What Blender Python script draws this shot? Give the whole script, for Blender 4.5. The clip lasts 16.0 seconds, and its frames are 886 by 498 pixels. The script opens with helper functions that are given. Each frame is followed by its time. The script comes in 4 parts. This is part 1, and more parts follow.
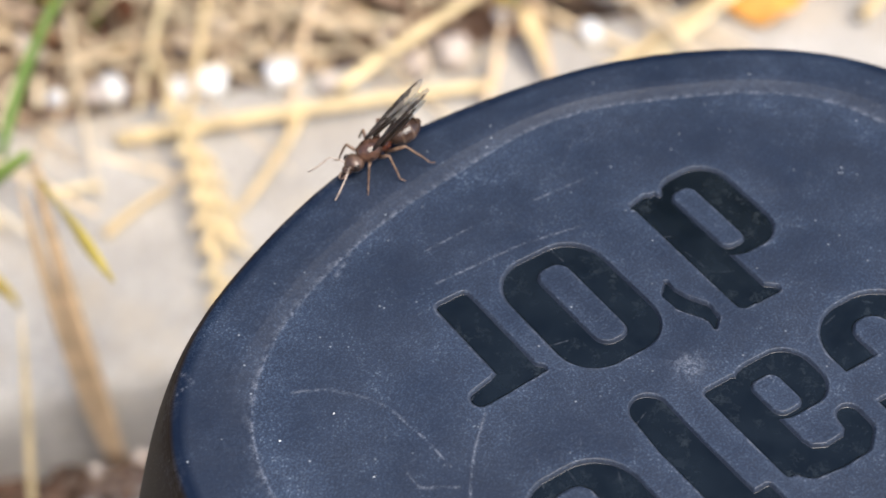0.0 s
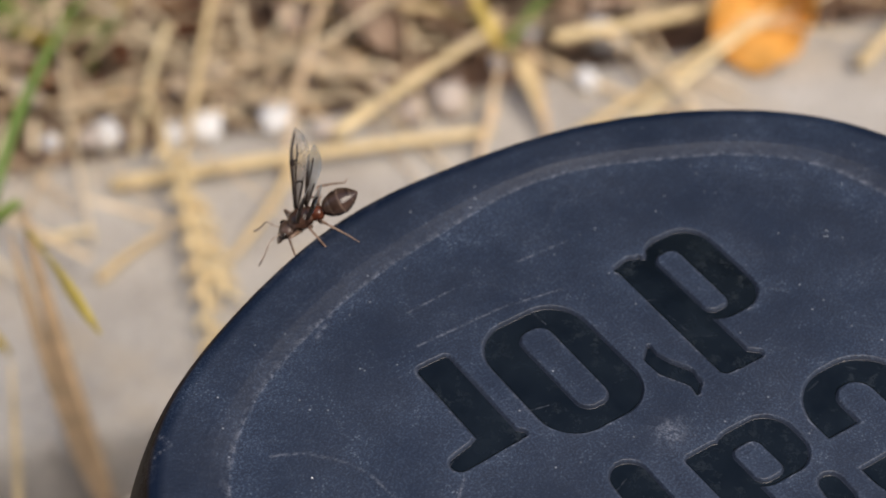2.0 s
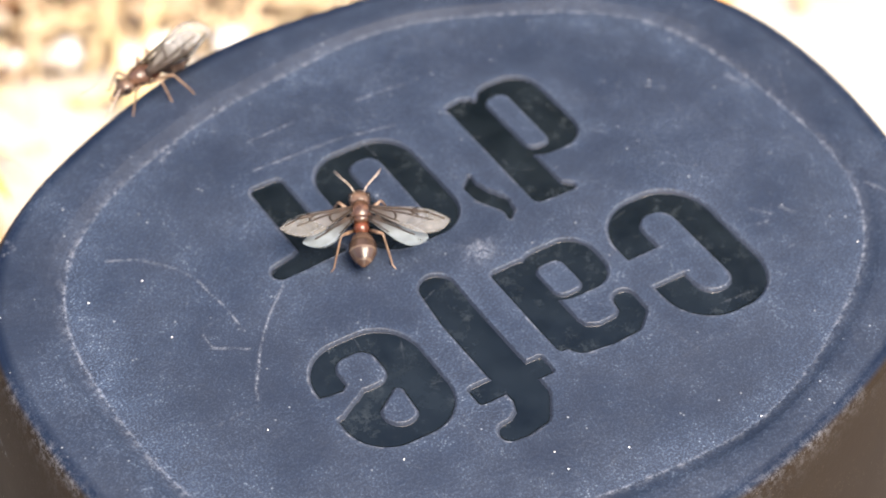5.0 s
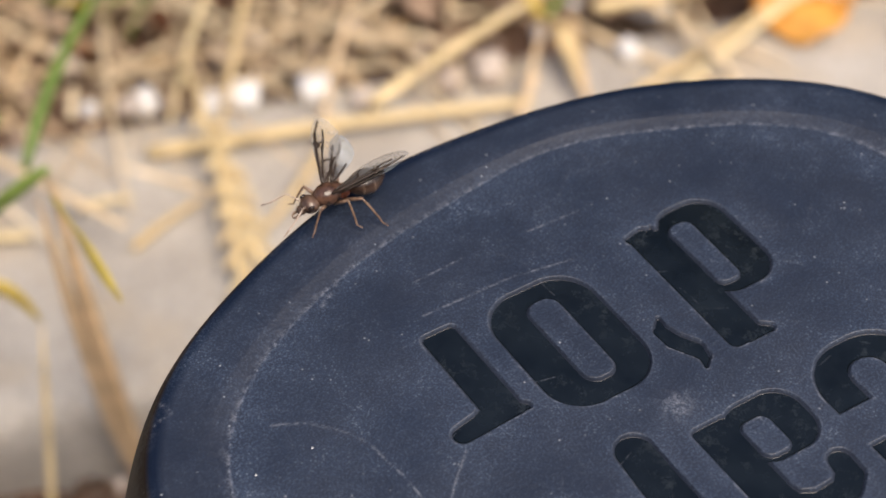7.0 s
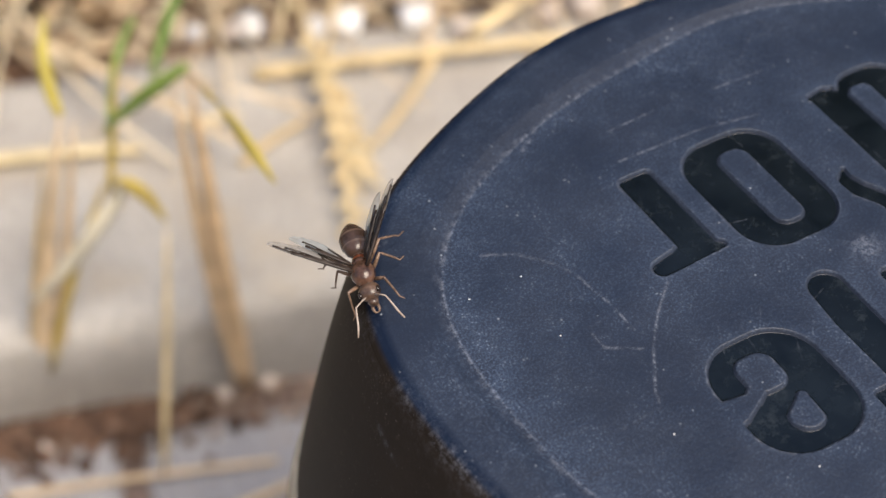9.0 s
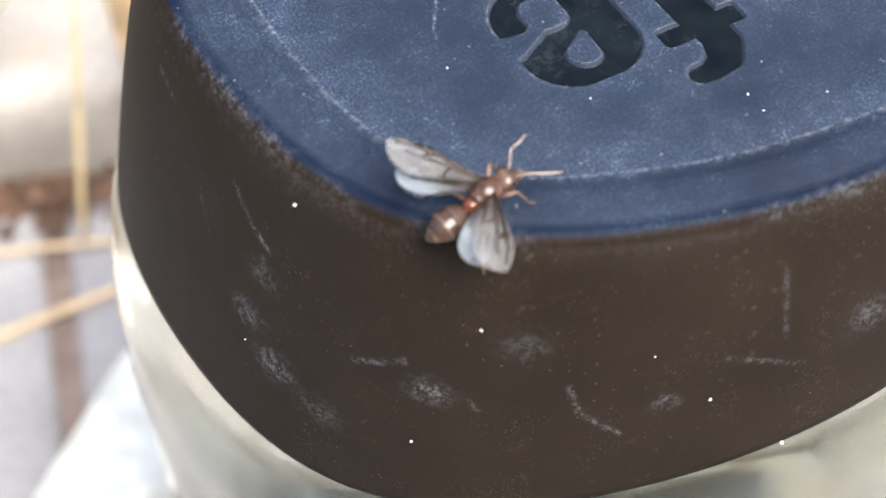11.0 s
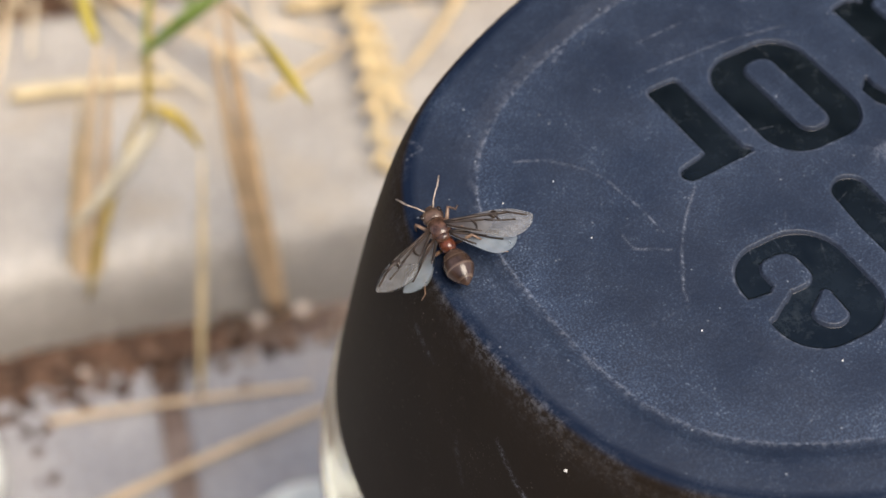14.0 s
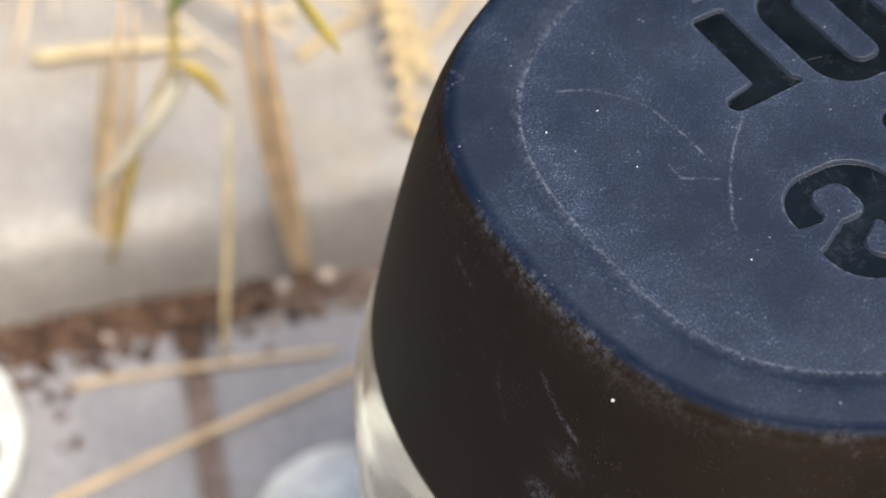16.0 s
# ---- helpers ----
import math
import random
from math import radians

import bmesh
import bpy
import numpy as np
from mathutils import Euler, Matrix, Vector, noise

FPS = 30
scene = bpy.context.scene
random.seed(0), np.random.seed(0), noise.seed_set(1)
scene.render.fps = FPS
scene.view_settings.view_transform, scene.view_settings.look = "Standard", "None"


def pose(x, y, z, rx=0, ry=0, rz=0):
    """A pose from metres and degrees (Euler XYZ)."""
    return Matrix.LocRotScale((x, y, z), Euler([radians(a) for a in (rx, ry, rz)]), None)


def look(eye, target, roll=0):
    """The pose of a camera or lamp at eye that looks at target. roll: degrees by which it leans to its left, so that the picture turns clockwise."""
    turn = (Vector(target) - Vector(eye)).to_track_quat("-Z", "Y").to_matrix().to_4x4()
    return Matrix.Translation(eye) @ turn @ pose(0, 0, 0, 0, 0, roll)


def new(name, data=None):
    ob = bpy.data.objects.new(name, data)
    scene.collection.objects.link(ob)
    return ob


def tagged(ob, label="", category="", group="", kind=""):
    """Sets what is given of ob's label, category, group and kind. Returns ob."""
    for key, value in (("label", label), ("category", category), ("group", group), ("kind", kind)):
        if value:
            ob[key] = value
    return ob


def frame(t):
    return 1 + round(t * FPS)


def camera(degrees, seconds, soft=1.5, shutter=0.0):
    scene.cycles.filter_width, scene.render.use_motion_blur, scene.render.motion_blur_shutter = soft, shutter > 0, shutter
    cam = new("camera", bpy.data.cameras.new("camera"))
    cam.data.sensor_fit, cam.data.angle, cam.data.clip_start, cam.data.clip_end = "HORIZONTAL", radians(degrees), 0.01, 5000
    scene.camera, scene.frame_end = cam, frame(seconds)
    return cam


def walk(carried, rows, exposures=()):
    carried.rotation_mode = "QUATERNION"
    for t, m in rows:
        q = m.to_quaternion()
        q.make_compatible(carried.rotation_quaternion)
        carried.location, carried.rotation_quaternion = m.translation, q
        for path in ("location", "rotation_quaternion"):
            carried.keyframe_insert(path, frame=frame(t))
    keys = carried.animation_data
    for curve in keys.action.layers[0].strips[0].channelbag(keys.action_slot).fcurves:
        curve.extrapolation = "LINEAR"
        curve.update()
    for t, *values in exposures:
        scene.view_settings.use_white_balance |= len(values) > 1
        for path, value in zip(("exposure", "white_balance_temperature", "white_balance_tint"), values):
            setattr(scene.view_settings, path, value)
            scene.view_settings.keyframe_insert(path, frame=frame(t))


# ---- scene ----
cam = camera(26.0, 16.0, soft=1.5)
cam.data.dof.use_dof = True
cam.data.dof.focus_distance = 0.145
cam.data.dof.aperture_fstop = 30.0
PATH = [
    (0, pose(-0.02389, -0.08422, 0.25264, 38.990, -0.900, -2.972)),
    (0.5, pose(-0.02378, -0.08395, 0.25703, 39.243, -1.030, -2.675)),
    (1, pose(-0.02546, -0.08383, 0.25817, 39.706, -1.225, -2.559)),
    (1.5, pose(-0.02474, -0.08343, 0.25799, 39.889, -1.082, -2.580)),
    (2, pose(-0.02193, -0.08210, 0.25355, 39.980, -1.029, -2.550)),
    (2.5, pose(-0.00817, -0.08792, 0.25598, 39.813, -0.549, -2.083)),
    (3, pose(0.01015, -0.09519, 0.25751, 39.832, 0.055, -1.657)),
    (3.2, pose(0.00829, -0.10407, 0.25084, 40.994, -0.677, -1.864)),
    (3.5, pose(0.00655, -0.10830, 0.24990, 41.500, -0.760, -2.130)),
    (4, pose(0.00277, -0.10824, 0.24821, 40.543, -1.099, -1.308)),
    (4.5, pose(-0.00134, -0.10541, 0.24696, 39.967, -1.001, -0.663)),
    (5, pose(-0.00463, -0.10078, 0.25280, 40.201, -0.821, -0.557)),
    (5.2, pose(-0.00949, -0.09822, 0.25405, 40.213, -1.175, -0.573)),
    (7.3, pose(-0.01864, -0.08066, 0.25181, 39.041, 0.241, -0.982)),
    (7.5, pose(-0.01975, -0.08170, 0.25213, 39.037, 0.107, -0.972)),
    (8, pose(-0.02167, -0.08454, 0.25370, 39.072, -0.110, -0.799)),
    (8.5, pose(-0.02863, -0.09303, 0.25065, 39.191, -0.379, -0.435)),
    (9, pose(-0.03314, -0.09531, 0.24991, 39.094, -0.650, 0.098)),
    (9.5, pose(-0.03034, -0.10172, 0.24290, 36.964, -0.559, 0.734)),
    (10, pose(-0.01960, -0.10762, 0.23610, 36.043, -0.049, 1.306)),
    (10.2, pose(-0.01102, -0.10900, 0.23519, 36.187, 0.165, 1.677)),
    (12.3, pose(-0.02111, -0.11004, 0.24282, 35.866, 0.098, 0.892)),
    (12.5, pose(-0.02273, -0.10871, 0.24246, 36.215, 0.055, 0.827)),
    (13, pose(-0.02685, -0.10704, 0.24340, 36.651, -0.167, 0.799)),
    (13.5, pose(-0.02790, -0.10292, 0.24846, 36.612, 0.195, 0.526)),
    (14, pose(-0.03391, -0.10110, 0.25139, 37.629, 0.049, 0.411)),
    (14.5, pose(-0.03266, -0.09932, 0.24918, 37.734, -0.080, 0.305)),
    (15, pose(-0.03148, -0.09923, 0.24727, 37.571, 0.303, 0.353)),
    (15.5, pose(-0.03291, -0.10105, 0.24659, 37.682, 0.256, 0.827)),
    (16, pose(-0.03623, -0.10328, 0.24561, 37.572, 0.230, 0.736)),
]

EXPOSURES = [(0, 0.68, 6250, 11), (0.5, 0.40, 6750, 13), (1, 0.06, 6750, 14), (1.5, 0.02, 6700, 14), (2, -0.04, 6600, 13), (2.5, 0.50, 6450, 11), (3, 0.66, 6550, 11), (3.5, 0.70, 6800, 12), (4, 1.08, 6900, 13),
             (4.5, 1.58, 7100, 13), (5, 1.58, 7100, 13), (5.2, 1.44, 7000, 13), (7.3, 0.18, 6900, 15), (7.5, 0.14, 6900, 15), (8, 0.17, 6800, 14), (8.5, 0.32, 6650, 12), (9, 0.38, 6650, 12), (9.5, 0.42, 6500, 11),
             (10, 1.20, 6350, 10), (10.2, 1.35, 6350, 10), (12.3, 1.20, 6400, 10), (12.5, 1.12, 6400, 10), (13, 0.95, 6400, 10), (13.5, 0.69, 6500, 11), (14, 0.42, 6650, 12), (14.5, 0.09, 6750, 13), (15, 0.27, 6700, 13), (15.5, 0.50, 6550, 11), (16, 0.52, 6500, 11)]
walk(cam, PATH, EXPOSURES)

# ---- light ----
world = bpy.data.worlds.new("world")
scene.world = world
world.use_nodes = True
wn = world.node_tree.nodes
sky = wn.new("ShaderNodeTexSky")
sky.sky_type, sky.sun_disc = "NISHITA", False
sky.sun_elevation, sky.sun_rotation = radians(61), radians(138)
wn["Background"].inputs["Strength"].default_value = 0.15
world.node_tree.links.new(sky.outputs[0], wn["Background"].inputs["Color"])
sun = new("sun", bpy.data.lights.new("sun", "SUN"))
sun.data.energy, sun.data.angle, sun.data.color = 4.2, radians(38), (1.0, 0.90, 0.755)
sun.matrix_world = look((0.32, -0.36, 0.875), (0, 0, 0))


# ---- materials ----
class Mat:
    """A node material under construction."""

    def __init__(self, name, rough=0.6, spec=0.5, metal=0.0):
        self.m = bpy.data.materials.new(name)
        self.m.use_nodes = True
        self.t = self.m.node_tree
        self.b = self.t.nodes["Principled BSDF"]
        self.b.inputs["Roughness"].default_value = rough
        self.b.inputs["Specular IOR Level"].default_value = spec
        self.b.inputs["Metallic"].default_value = metal
        self.obj = None

    def node(self, kind, **ins):
        n = self.t.nodes.new("ShaderNode" + kind)
        for k, v in ins.items():
            self.put(n.inputs[k], v)
        return n

    def put(self, socket, v):
        if hasattr(v, "is_output"):
            self.t.links.new(v, socket)
        else:
            socket.default_value = v

    def coord(self):
        if self.obj is None:
            self.obj = self.node("TexCoord").outputs["Object"]
        return self.obj

    def noise(self, scale, detail=4.0, rough=0.55, stretch=None):
        v = self.coord()
        if stretch:
            mp = self.node("Mapping", Vector=v)
            mp.inputs["Scale"].default_value = stretch
            v = mp.outputs[0]
        n = self.node("TexNoise", Vector=v, Scale=scale, Detail=detail, Roughness=rough)
        return n.outputs["Fac"]

    def cells(self, scale):
        n = self.node("TexVoronoi", Vector=self.coord(), Scale=scale)
        return n.outputs["Distance"]

    def ramp(self, fac, *stops):
        n = self.node("ValToRGB", Fac=fac)
        e = n.color_ramp.elements
        while len(e) < len(stops):
            e.new(0.5)
        for s, (p, c) in zip(e, stops):
            s.position = p
            s.color = (*c, 1) if isinstance(c, tuple) else (c, c, c, 1)
        return n.outputs["Color"]

    def mix(self, fac, a, b):
        n = self.t.nodes.new("ShaderNodeMix")
        n.data_type = "RGBA"
        for s, v in ((n.inputs[0], fac), (n.inputs[6], a), (n.inputs[7], b)):
            self.put(s, (*v, 1) if isinstance(v, tuple) and len(v) == 3 else v)
        return n.outputs[2]

    def math(self, op, a, b=0.5):
        n = self.node("Math")
        n.operation = op
        self.put(n.inputs[0], a)
        self.put(n.inputs[1], b)
        return n.outputs[0]

    def attr(self, name):
        n = self.node("Attribute")
        n.attribute_name = name
        return n.outputs["Fac"]

    def random(self):
        return self.node("ObjectInfo").outputs["Random"]

    def island(self):
        return self.node("NewGeometry").outputs["Random Per Island"]

    def color(self, v):
        self.put(self.b.inputs["Base Color"], (*v, 1) if isinstance(v, tuple) else v)
        return self

    def roughness(self, v):
        self.put(self.b.inputs["Roughness"], v)
        return self

    def bump(self, height, strength=0.3, dist=0.001):
        n = self.node("Bump", Height=height, Strength=strength, Distance=dist)
        self.put(self.b.inputs["Normal"], n.outputs[0])
        return self


def lid_material():
    """Black plastic with scuffs and a film of dust, tinted sky blue, on its upper side, bare in the writing."""
    m = Mat("black_plastic", 0.42, 0.5)
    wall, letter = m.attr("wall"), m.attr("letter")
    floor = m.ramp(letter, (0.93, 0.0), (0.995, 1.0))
    times = lambda *k: k[0] if len(k) == 1 else m.math("MULTIPLY", k[0], times(*k[1:]))
    dots = lambda scale, size, low, high, cover: times(m.ramp(m.cells(scale), (0.0, 1.0), (size, 0.0)), m.ramp(m.noise(cover, 3), (low, 0.0), (high, 1.0)))
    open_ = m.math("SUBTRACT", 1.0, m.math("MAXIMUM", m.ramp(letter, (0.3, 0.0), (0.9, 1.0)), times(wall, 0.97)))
    # Mirrored light in the base colour: sky blue above, ground brown on the wall.
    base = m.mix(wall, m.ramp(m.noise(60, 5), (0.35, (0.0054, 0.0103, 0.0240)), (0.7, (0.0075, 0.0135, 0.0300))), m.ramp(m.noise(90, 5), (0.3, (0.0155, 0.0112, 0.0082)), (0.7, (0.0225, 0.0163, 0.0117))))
    # A separate, darker base for the floors of the writing.
    base = m.mix(floor, base, m.ramp(m.noise(260, 5), (0.35, (0.0025, 0.0044, 0.0068)), (0.7, (0.0076, 0.0113, 0.0155))))
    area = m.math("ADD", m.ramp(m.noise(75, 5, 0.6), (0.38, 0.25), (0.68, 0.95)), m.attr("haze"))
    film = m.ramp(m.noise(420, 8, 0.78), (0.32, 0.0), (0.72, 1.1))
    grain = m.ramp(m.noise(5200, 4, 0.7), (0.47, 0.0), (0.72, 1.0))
    # Real dust, but its blue is the sky's sheen painted into the colour.
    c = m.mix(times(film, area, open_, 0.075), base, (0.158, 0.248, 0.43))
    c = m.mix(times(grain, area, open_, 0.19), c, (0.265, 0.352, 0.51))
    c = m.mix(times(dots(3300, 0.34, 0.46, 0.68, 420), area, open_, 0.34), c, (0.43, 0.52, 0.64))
    c = m.mix(times(dots(900, 0.11, 0.50, 0.60, 300), open_, 0.5), c, (0.56, 0.60, 0.66))
    dirt = m.ramp(m.noise(900, 4, 0.7), (0.60, 0.0), (0.74, 1.0))
    c = m.mix(times(dirt, m.ramp(m.noise(110, 3), (0.45, 0.0), (0.65, 1.0)), wall, 0.12), c, (0.34, 0.26, 0.20))
    c = m.mix(times(dots(1500, 0.15, 0.52, 0.64, 150), wall, 0.36), c, (0.46, 0.40, 0.34))
    c = m.mix(times(dots(3300, 0.30, 0.50, 0.66, 260), wall, 0.16), c, (0.36, 0.30, 0.25))
    worn = times(m.attr("worn"), m.math("MAXIMUM", m.ramp(m.noise(1500, 7, 0.8), (0.47, 0.02), (0.66, 1.0)), dots(2600, 0.40, 0.40, 0.55, 500)))
    c = m.mix(times(worn, 0.48), c, (0.44, 0.47, 0.55))
    scuff = times(m.ramp(m.noise(900, 7, 0.8), (0.52, 0.0), (0.74, 1.0)), m.ramp(m.noise(160, 4), (0.42, 0.0), (0.66, 1.0)))
    c = m.mix(times(scuff, floor, 0.10), c, (0.34, 0.40, 0.44))
    m.color(c)
    r = m.ramp(m.noise(140, 4), (0.3, 0.42), (0.7, 0.54))
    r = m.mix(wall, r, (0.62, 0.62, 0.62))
    r = m.mix(m.ramp(letter, (0.02, 0.0), (0.12, 1.0)), r, (0.8, 0.8, 0.8))
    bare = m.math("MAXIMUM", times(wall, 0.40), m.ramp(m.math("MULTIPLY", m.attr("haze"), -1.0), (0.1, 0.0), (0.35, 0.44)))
    m.put(m.b.inputs["Specular IOR Level"], m.math("SUBTRACT", 0.5, m.math("ADD", bare, times(floor, 0.18))))
    m.roughness(m.mix(floor, r, m.ramp(m.noise(300, 4), (0.35, 0.10), (0.7, 0.19))))
    rise = m.math("ADD", m.noise(2600, 4), times(m.noise(350, 3), 0.6))
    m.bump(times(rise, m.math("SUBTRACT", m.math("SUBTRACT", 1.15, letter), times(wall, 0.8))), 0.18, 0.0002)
    return m.m


def mottled(name, dark, light, scale, rough=0.8, fine=8.0, bump=0.3, dist=0.0008, tint=None):
    """A surface of two tones, with fine grain over broad stains."""
    m = Mat(name, rough, 0.3)
    big = m.ramp(m.noise(scale, 5), (0.3, dark), (0.7, light))
    grain = m.ramp(m.noise(scale * fine, 4, 0.65), (0.3, 0.72), (0.7, 1.15))
    n = m.node("VectorMath")
    n.operation = "MULTIPLY"
    m.put(n.inputs[0], big)
    m.put(n.inputs[1], grain)
    c = n.outputs[0]
    if tint:
        c = m.mix(m.ramp(m.noise(scale * 0.6, 3), (0.52, 0.0), (0.68, 1.0)), c, tint)
    m.color(c)
    m.bump(m.math("ADD", m.noise(scale * fine, 5, 0.65), m.noise(scale, 3)), bump, dist)
    return m.m


def varied(name, a, b, rough=0.6, whole=False, scale=300, stretch=(1, 1, 1)):
    """A tone that differs from piece to piece, with streaks along it."""
    m = Mat(name, rough, 0.35)
    pick = m.random() if whole else m.island()
    c = m.mix(pick, a, b)
    s = m.ramp(m.noise(scale, 4, 0.6, stretch), (0.3, 0.7), (0.7, 1.15))
    n = m.node("VectorMath")
    n.operation = "MULTIPLY"
    m.put(n.inputs[0], c)
    m.put(n.inputs[1], s)
    m.color(n.outputs[0])
    m.bump(m.noise(scale, 3, 0.6, stretch), 0.2, 0.0003)
    return m.m


def glass_material(name, tint, rough):
    m = Mat(name, rough)
    m.b.inputs["Transmission Weight"].default_value = 1.0
    m.b.inputs["IOR"].default_value = 1.5
    m.color(tint)
    m.bump(m.noise(60, 3), 0.12, 0.001)
    return m.m


def chitin(name, dark, light, rough=0.3):
    m = Mat(name, rough, 0.5)
    m.color(m.ramp(m.noise(1500, 4), (0.35, dark), (0.66, light)))
    m.bump(m.noise(5000, 3), 0.15, 0.0001)
    return m.m


def banded_chitin():
    """The abdomen's plates: dark brown, each with a paler hind edge."""
    m = Mat("gaster_chitin", 0.24, 0.5)
    x = m.node("SeparateXYZ", Vector=m.coord()).outputs["X"]
    step = m.math("FRACT", m.math("MULTIPLY", m.math("ADD", x, 0.01), 1050.0))
    band = m.ramp(step, (0.0, 1.0), (0.10, 0.75), (0.24, 0.0), (1.0, 0.12))
    c = m.ramp(m.noise(700, 4), (0.35, (0.020, 0.011, 0.008)), (0.68, (0.080, 0.048, 0.036)))
    m.color(m.mix(m.math("MULTIPLY", m.math("MULTIPLY", band, m.ramp(m.noise(900, 3), (0.35, 0.2), (0.6, 1.0))), 0.30), c, (0.36, 0.26, 0.19)))
    m.bump(m.noise(5000, 3), 0.15, 0.0001)
    return m.m


def wing_material(name, tone, alpha, film):
    """Membrane: brown at the root, clear and silvery outwards; film is the sheen's thickness."""
    m = Mat(name, 0.34, 0.5)
    root = m.attr("root")
    c = m.ramp(m.noise(500, 3), (0.3, tuple(0.6 * k for k in tone)), (0.7, tone))
    m.color(m.mix(root, c, (0.05, 0.027, 0.018)))
    m.put(m.b.inputs["Alpha"], m.math("ADD", alpha, m.math("MULTIPLY", root, 0.42)))
    if film:
        m.put(m.b.inputs["Thin Film Thickness"], m.math("ADD", film, m.math("MULTIPLY", m.noise(260, 2), 90.0)))
        m.b.inputs["Thin Film IOR"].default_value = 1.18
    m.bump(m.noise(1800, 3), 0.3, 0.0002)
    return m.m


LID = lid_material()
GLASS = glass_material("jar_glass", (0.74, 0.755, 0.68), 0.10)
CONCRETE = mottled("kerb_concrete", (0.355, 0.325, 0.290), (0.50, 0.47, 0.43), 55, 0.9, 14, 0.5, 0.0012, (0.44, 0.37, 0.28))
PAVER = mottled("paver_concrete", (0.28, 0.275, 0.29), (0.40, 0.39, 0.395), 45, 0.9, 16, 0.5, 0.001, (0.36, 0.325, 0.30))
SOIL = mottled("dry_soil", (0.085, 0.040, 0.025), (0.34, 0.215, 0.145), 70, 0.95, 6, 0.9, 0.004, (0.30, 0.24, 0.18))
JOINT = mottled("joint_sand", (0.13, 0.09, 0.075), (0.27, 0.21, 0.18), 90, 0.95, 6, 0.6, 0.001)
STRAW = varied("dry_straw", (0.66, 0.49, 0.30), (0.92, 0.78, 0.54), 0.6, False, 220, (1, 1, 1))
STALK = varied("pale_straw", (0.62, 0.46, 0.24), (0.78, 0.64, 0.38), 0.55, True, 160)
PALE = varied("bleached_blade", (0.72, 0.66, 0.50), (0.82, 0.76, 0.62), 0.6, True, 160)
TAN = varied("tan_straw", (0.66, 0.46, 0.27), (0.78, 0.60, 0.39), 0.6, True, 160)
PAPER = varied("dry_leaf", (0.46, 0.32, 0.22), (0.74, 0.60, 0.48), 0.7, False, 240)
SCRAP = varied("brown_scrap", (0.12, 0.045, 0.022), (0.36, 0.19, 0.10), 0.7, False, 260)
GREEN = varied("green_blade", (0.11, 0.19, 0.035), (0.19, 0.26, 0.065), 0.45, True, 200)
YELLOW = varied("yellowing_blade", (0.42, 0.36, 0.06), (0.55, 0.40, 0.10), 0.5, True, 200)
LEAF = varied("orange_leaf", (0.66, 0.30, 0.06), (0.72, 0.38, 0.09), 0.6, True, 180)
HEDGE = mottled("hedge_foliage", (0.012, 0.022, 0.008), (0.05, 0.075, 0.025), 14, 0.7, 6, 0.6, 0.02)
SCREEN_BROWN = mottled("screen_brown", (0.10, 0.062, 0.042), (0.19, 0.125, 0.085), 18, 0.8, 9, 0.3)
QUARTZ = mottled("white_stone", (0.70, 0.69, 0.68), (0.86, 0.85, 0.84), 120, 0.7, 6, 0.4)
PEBBLE = varied("pebble_stone", (0.38, 0.31, 0.26), (0.68, 0.59, 0.52), 0.8, True, 300)
CRUMB = varied("soil_crumb", (0.035, 0.019, 0.013), (0.17, 0.10, 0.066), 0.95, False, 300)
GRIT = varied("grit", (0.10, 0.055, 0.035), (0.42, 0.32, 0.25), 0.9, False, 300)
WHITE = mottled("white_plastic", (0.80, 0.81, 0.76), (0.85, 0.86, 0.81), 40, 0.35, 6, 0.08)
BLUE = mottled("blue_print", (0.01, 0.10, 0.42), (0.02, 0.15, 0.52), 40, 0.4, 6, 0.08)
HEAD = chitin("head_chitin", (0.032, 0.018, 0.013), (0.16, 0.10, 0.07), 0.28)
THORAX = chitin("thorax_chitin", (0.024, 0.012, 0.009), (0.125, 0.066, 0.044), 0.22)
PROPODEUM = chitin("propodeum_chitin", (0.035, 0.011, 0.007), (0.145, 0.045, 0.022), 0.2)
GASTER = banded_chitin()
LIMB = chitin("limb_chitin", (0.09, 0.052, 0.036), (0.26, 0.17, 0.115), 0.4)
ANTENNA = chitin("antenna_chitin", (0.28, 0.21, 0.165), (0.54, 0.45, 0.38), 0.45)
EYE = chitin("eye_chitin", (0.010, 0.006, 0.005), (0.03, 0.02, 0.015), 0.15)
FOREWING = wing_material("forewing_membrane", (0.44, 0.43, 0.42), 0.42, 0)
HINDWING = wing_material("hindwing_membrane", (0.52, 0.60, 0.65), 0.46, 330.0)
VEIN = chitin("vein", (0.014, 0.009, 0.006), (0.042, 0.026, 0.018), 0.5)


# ---- mesh helpers ----
def part(name, bm, material, parent, label="", smooth=True):
    me = bpy.data.meshes.new(name)
    bm.to_mesh(me)
    bm.free()
    return part_mesh(name, me, material, parent, label, smooth)


def part_mesh(name, me, material, parent, label="", smooth=True):
    if smooth:
        me.polygons.foreach_set("use_smooth", [True] * len(me.polygons))
    for m in material if isinstance(material, (list, tuple)) else [material]:
        me.materials.append(m)
    ob = new(name, me)
    ob.parent = parent
    if label:
        ob["label"] = label
    return ob


def empty(name, m=None):
    ob = new(name)
    ob.empty_display_size = 0.01
    if m is not None:
        ob.matrix_world = m
    return ob


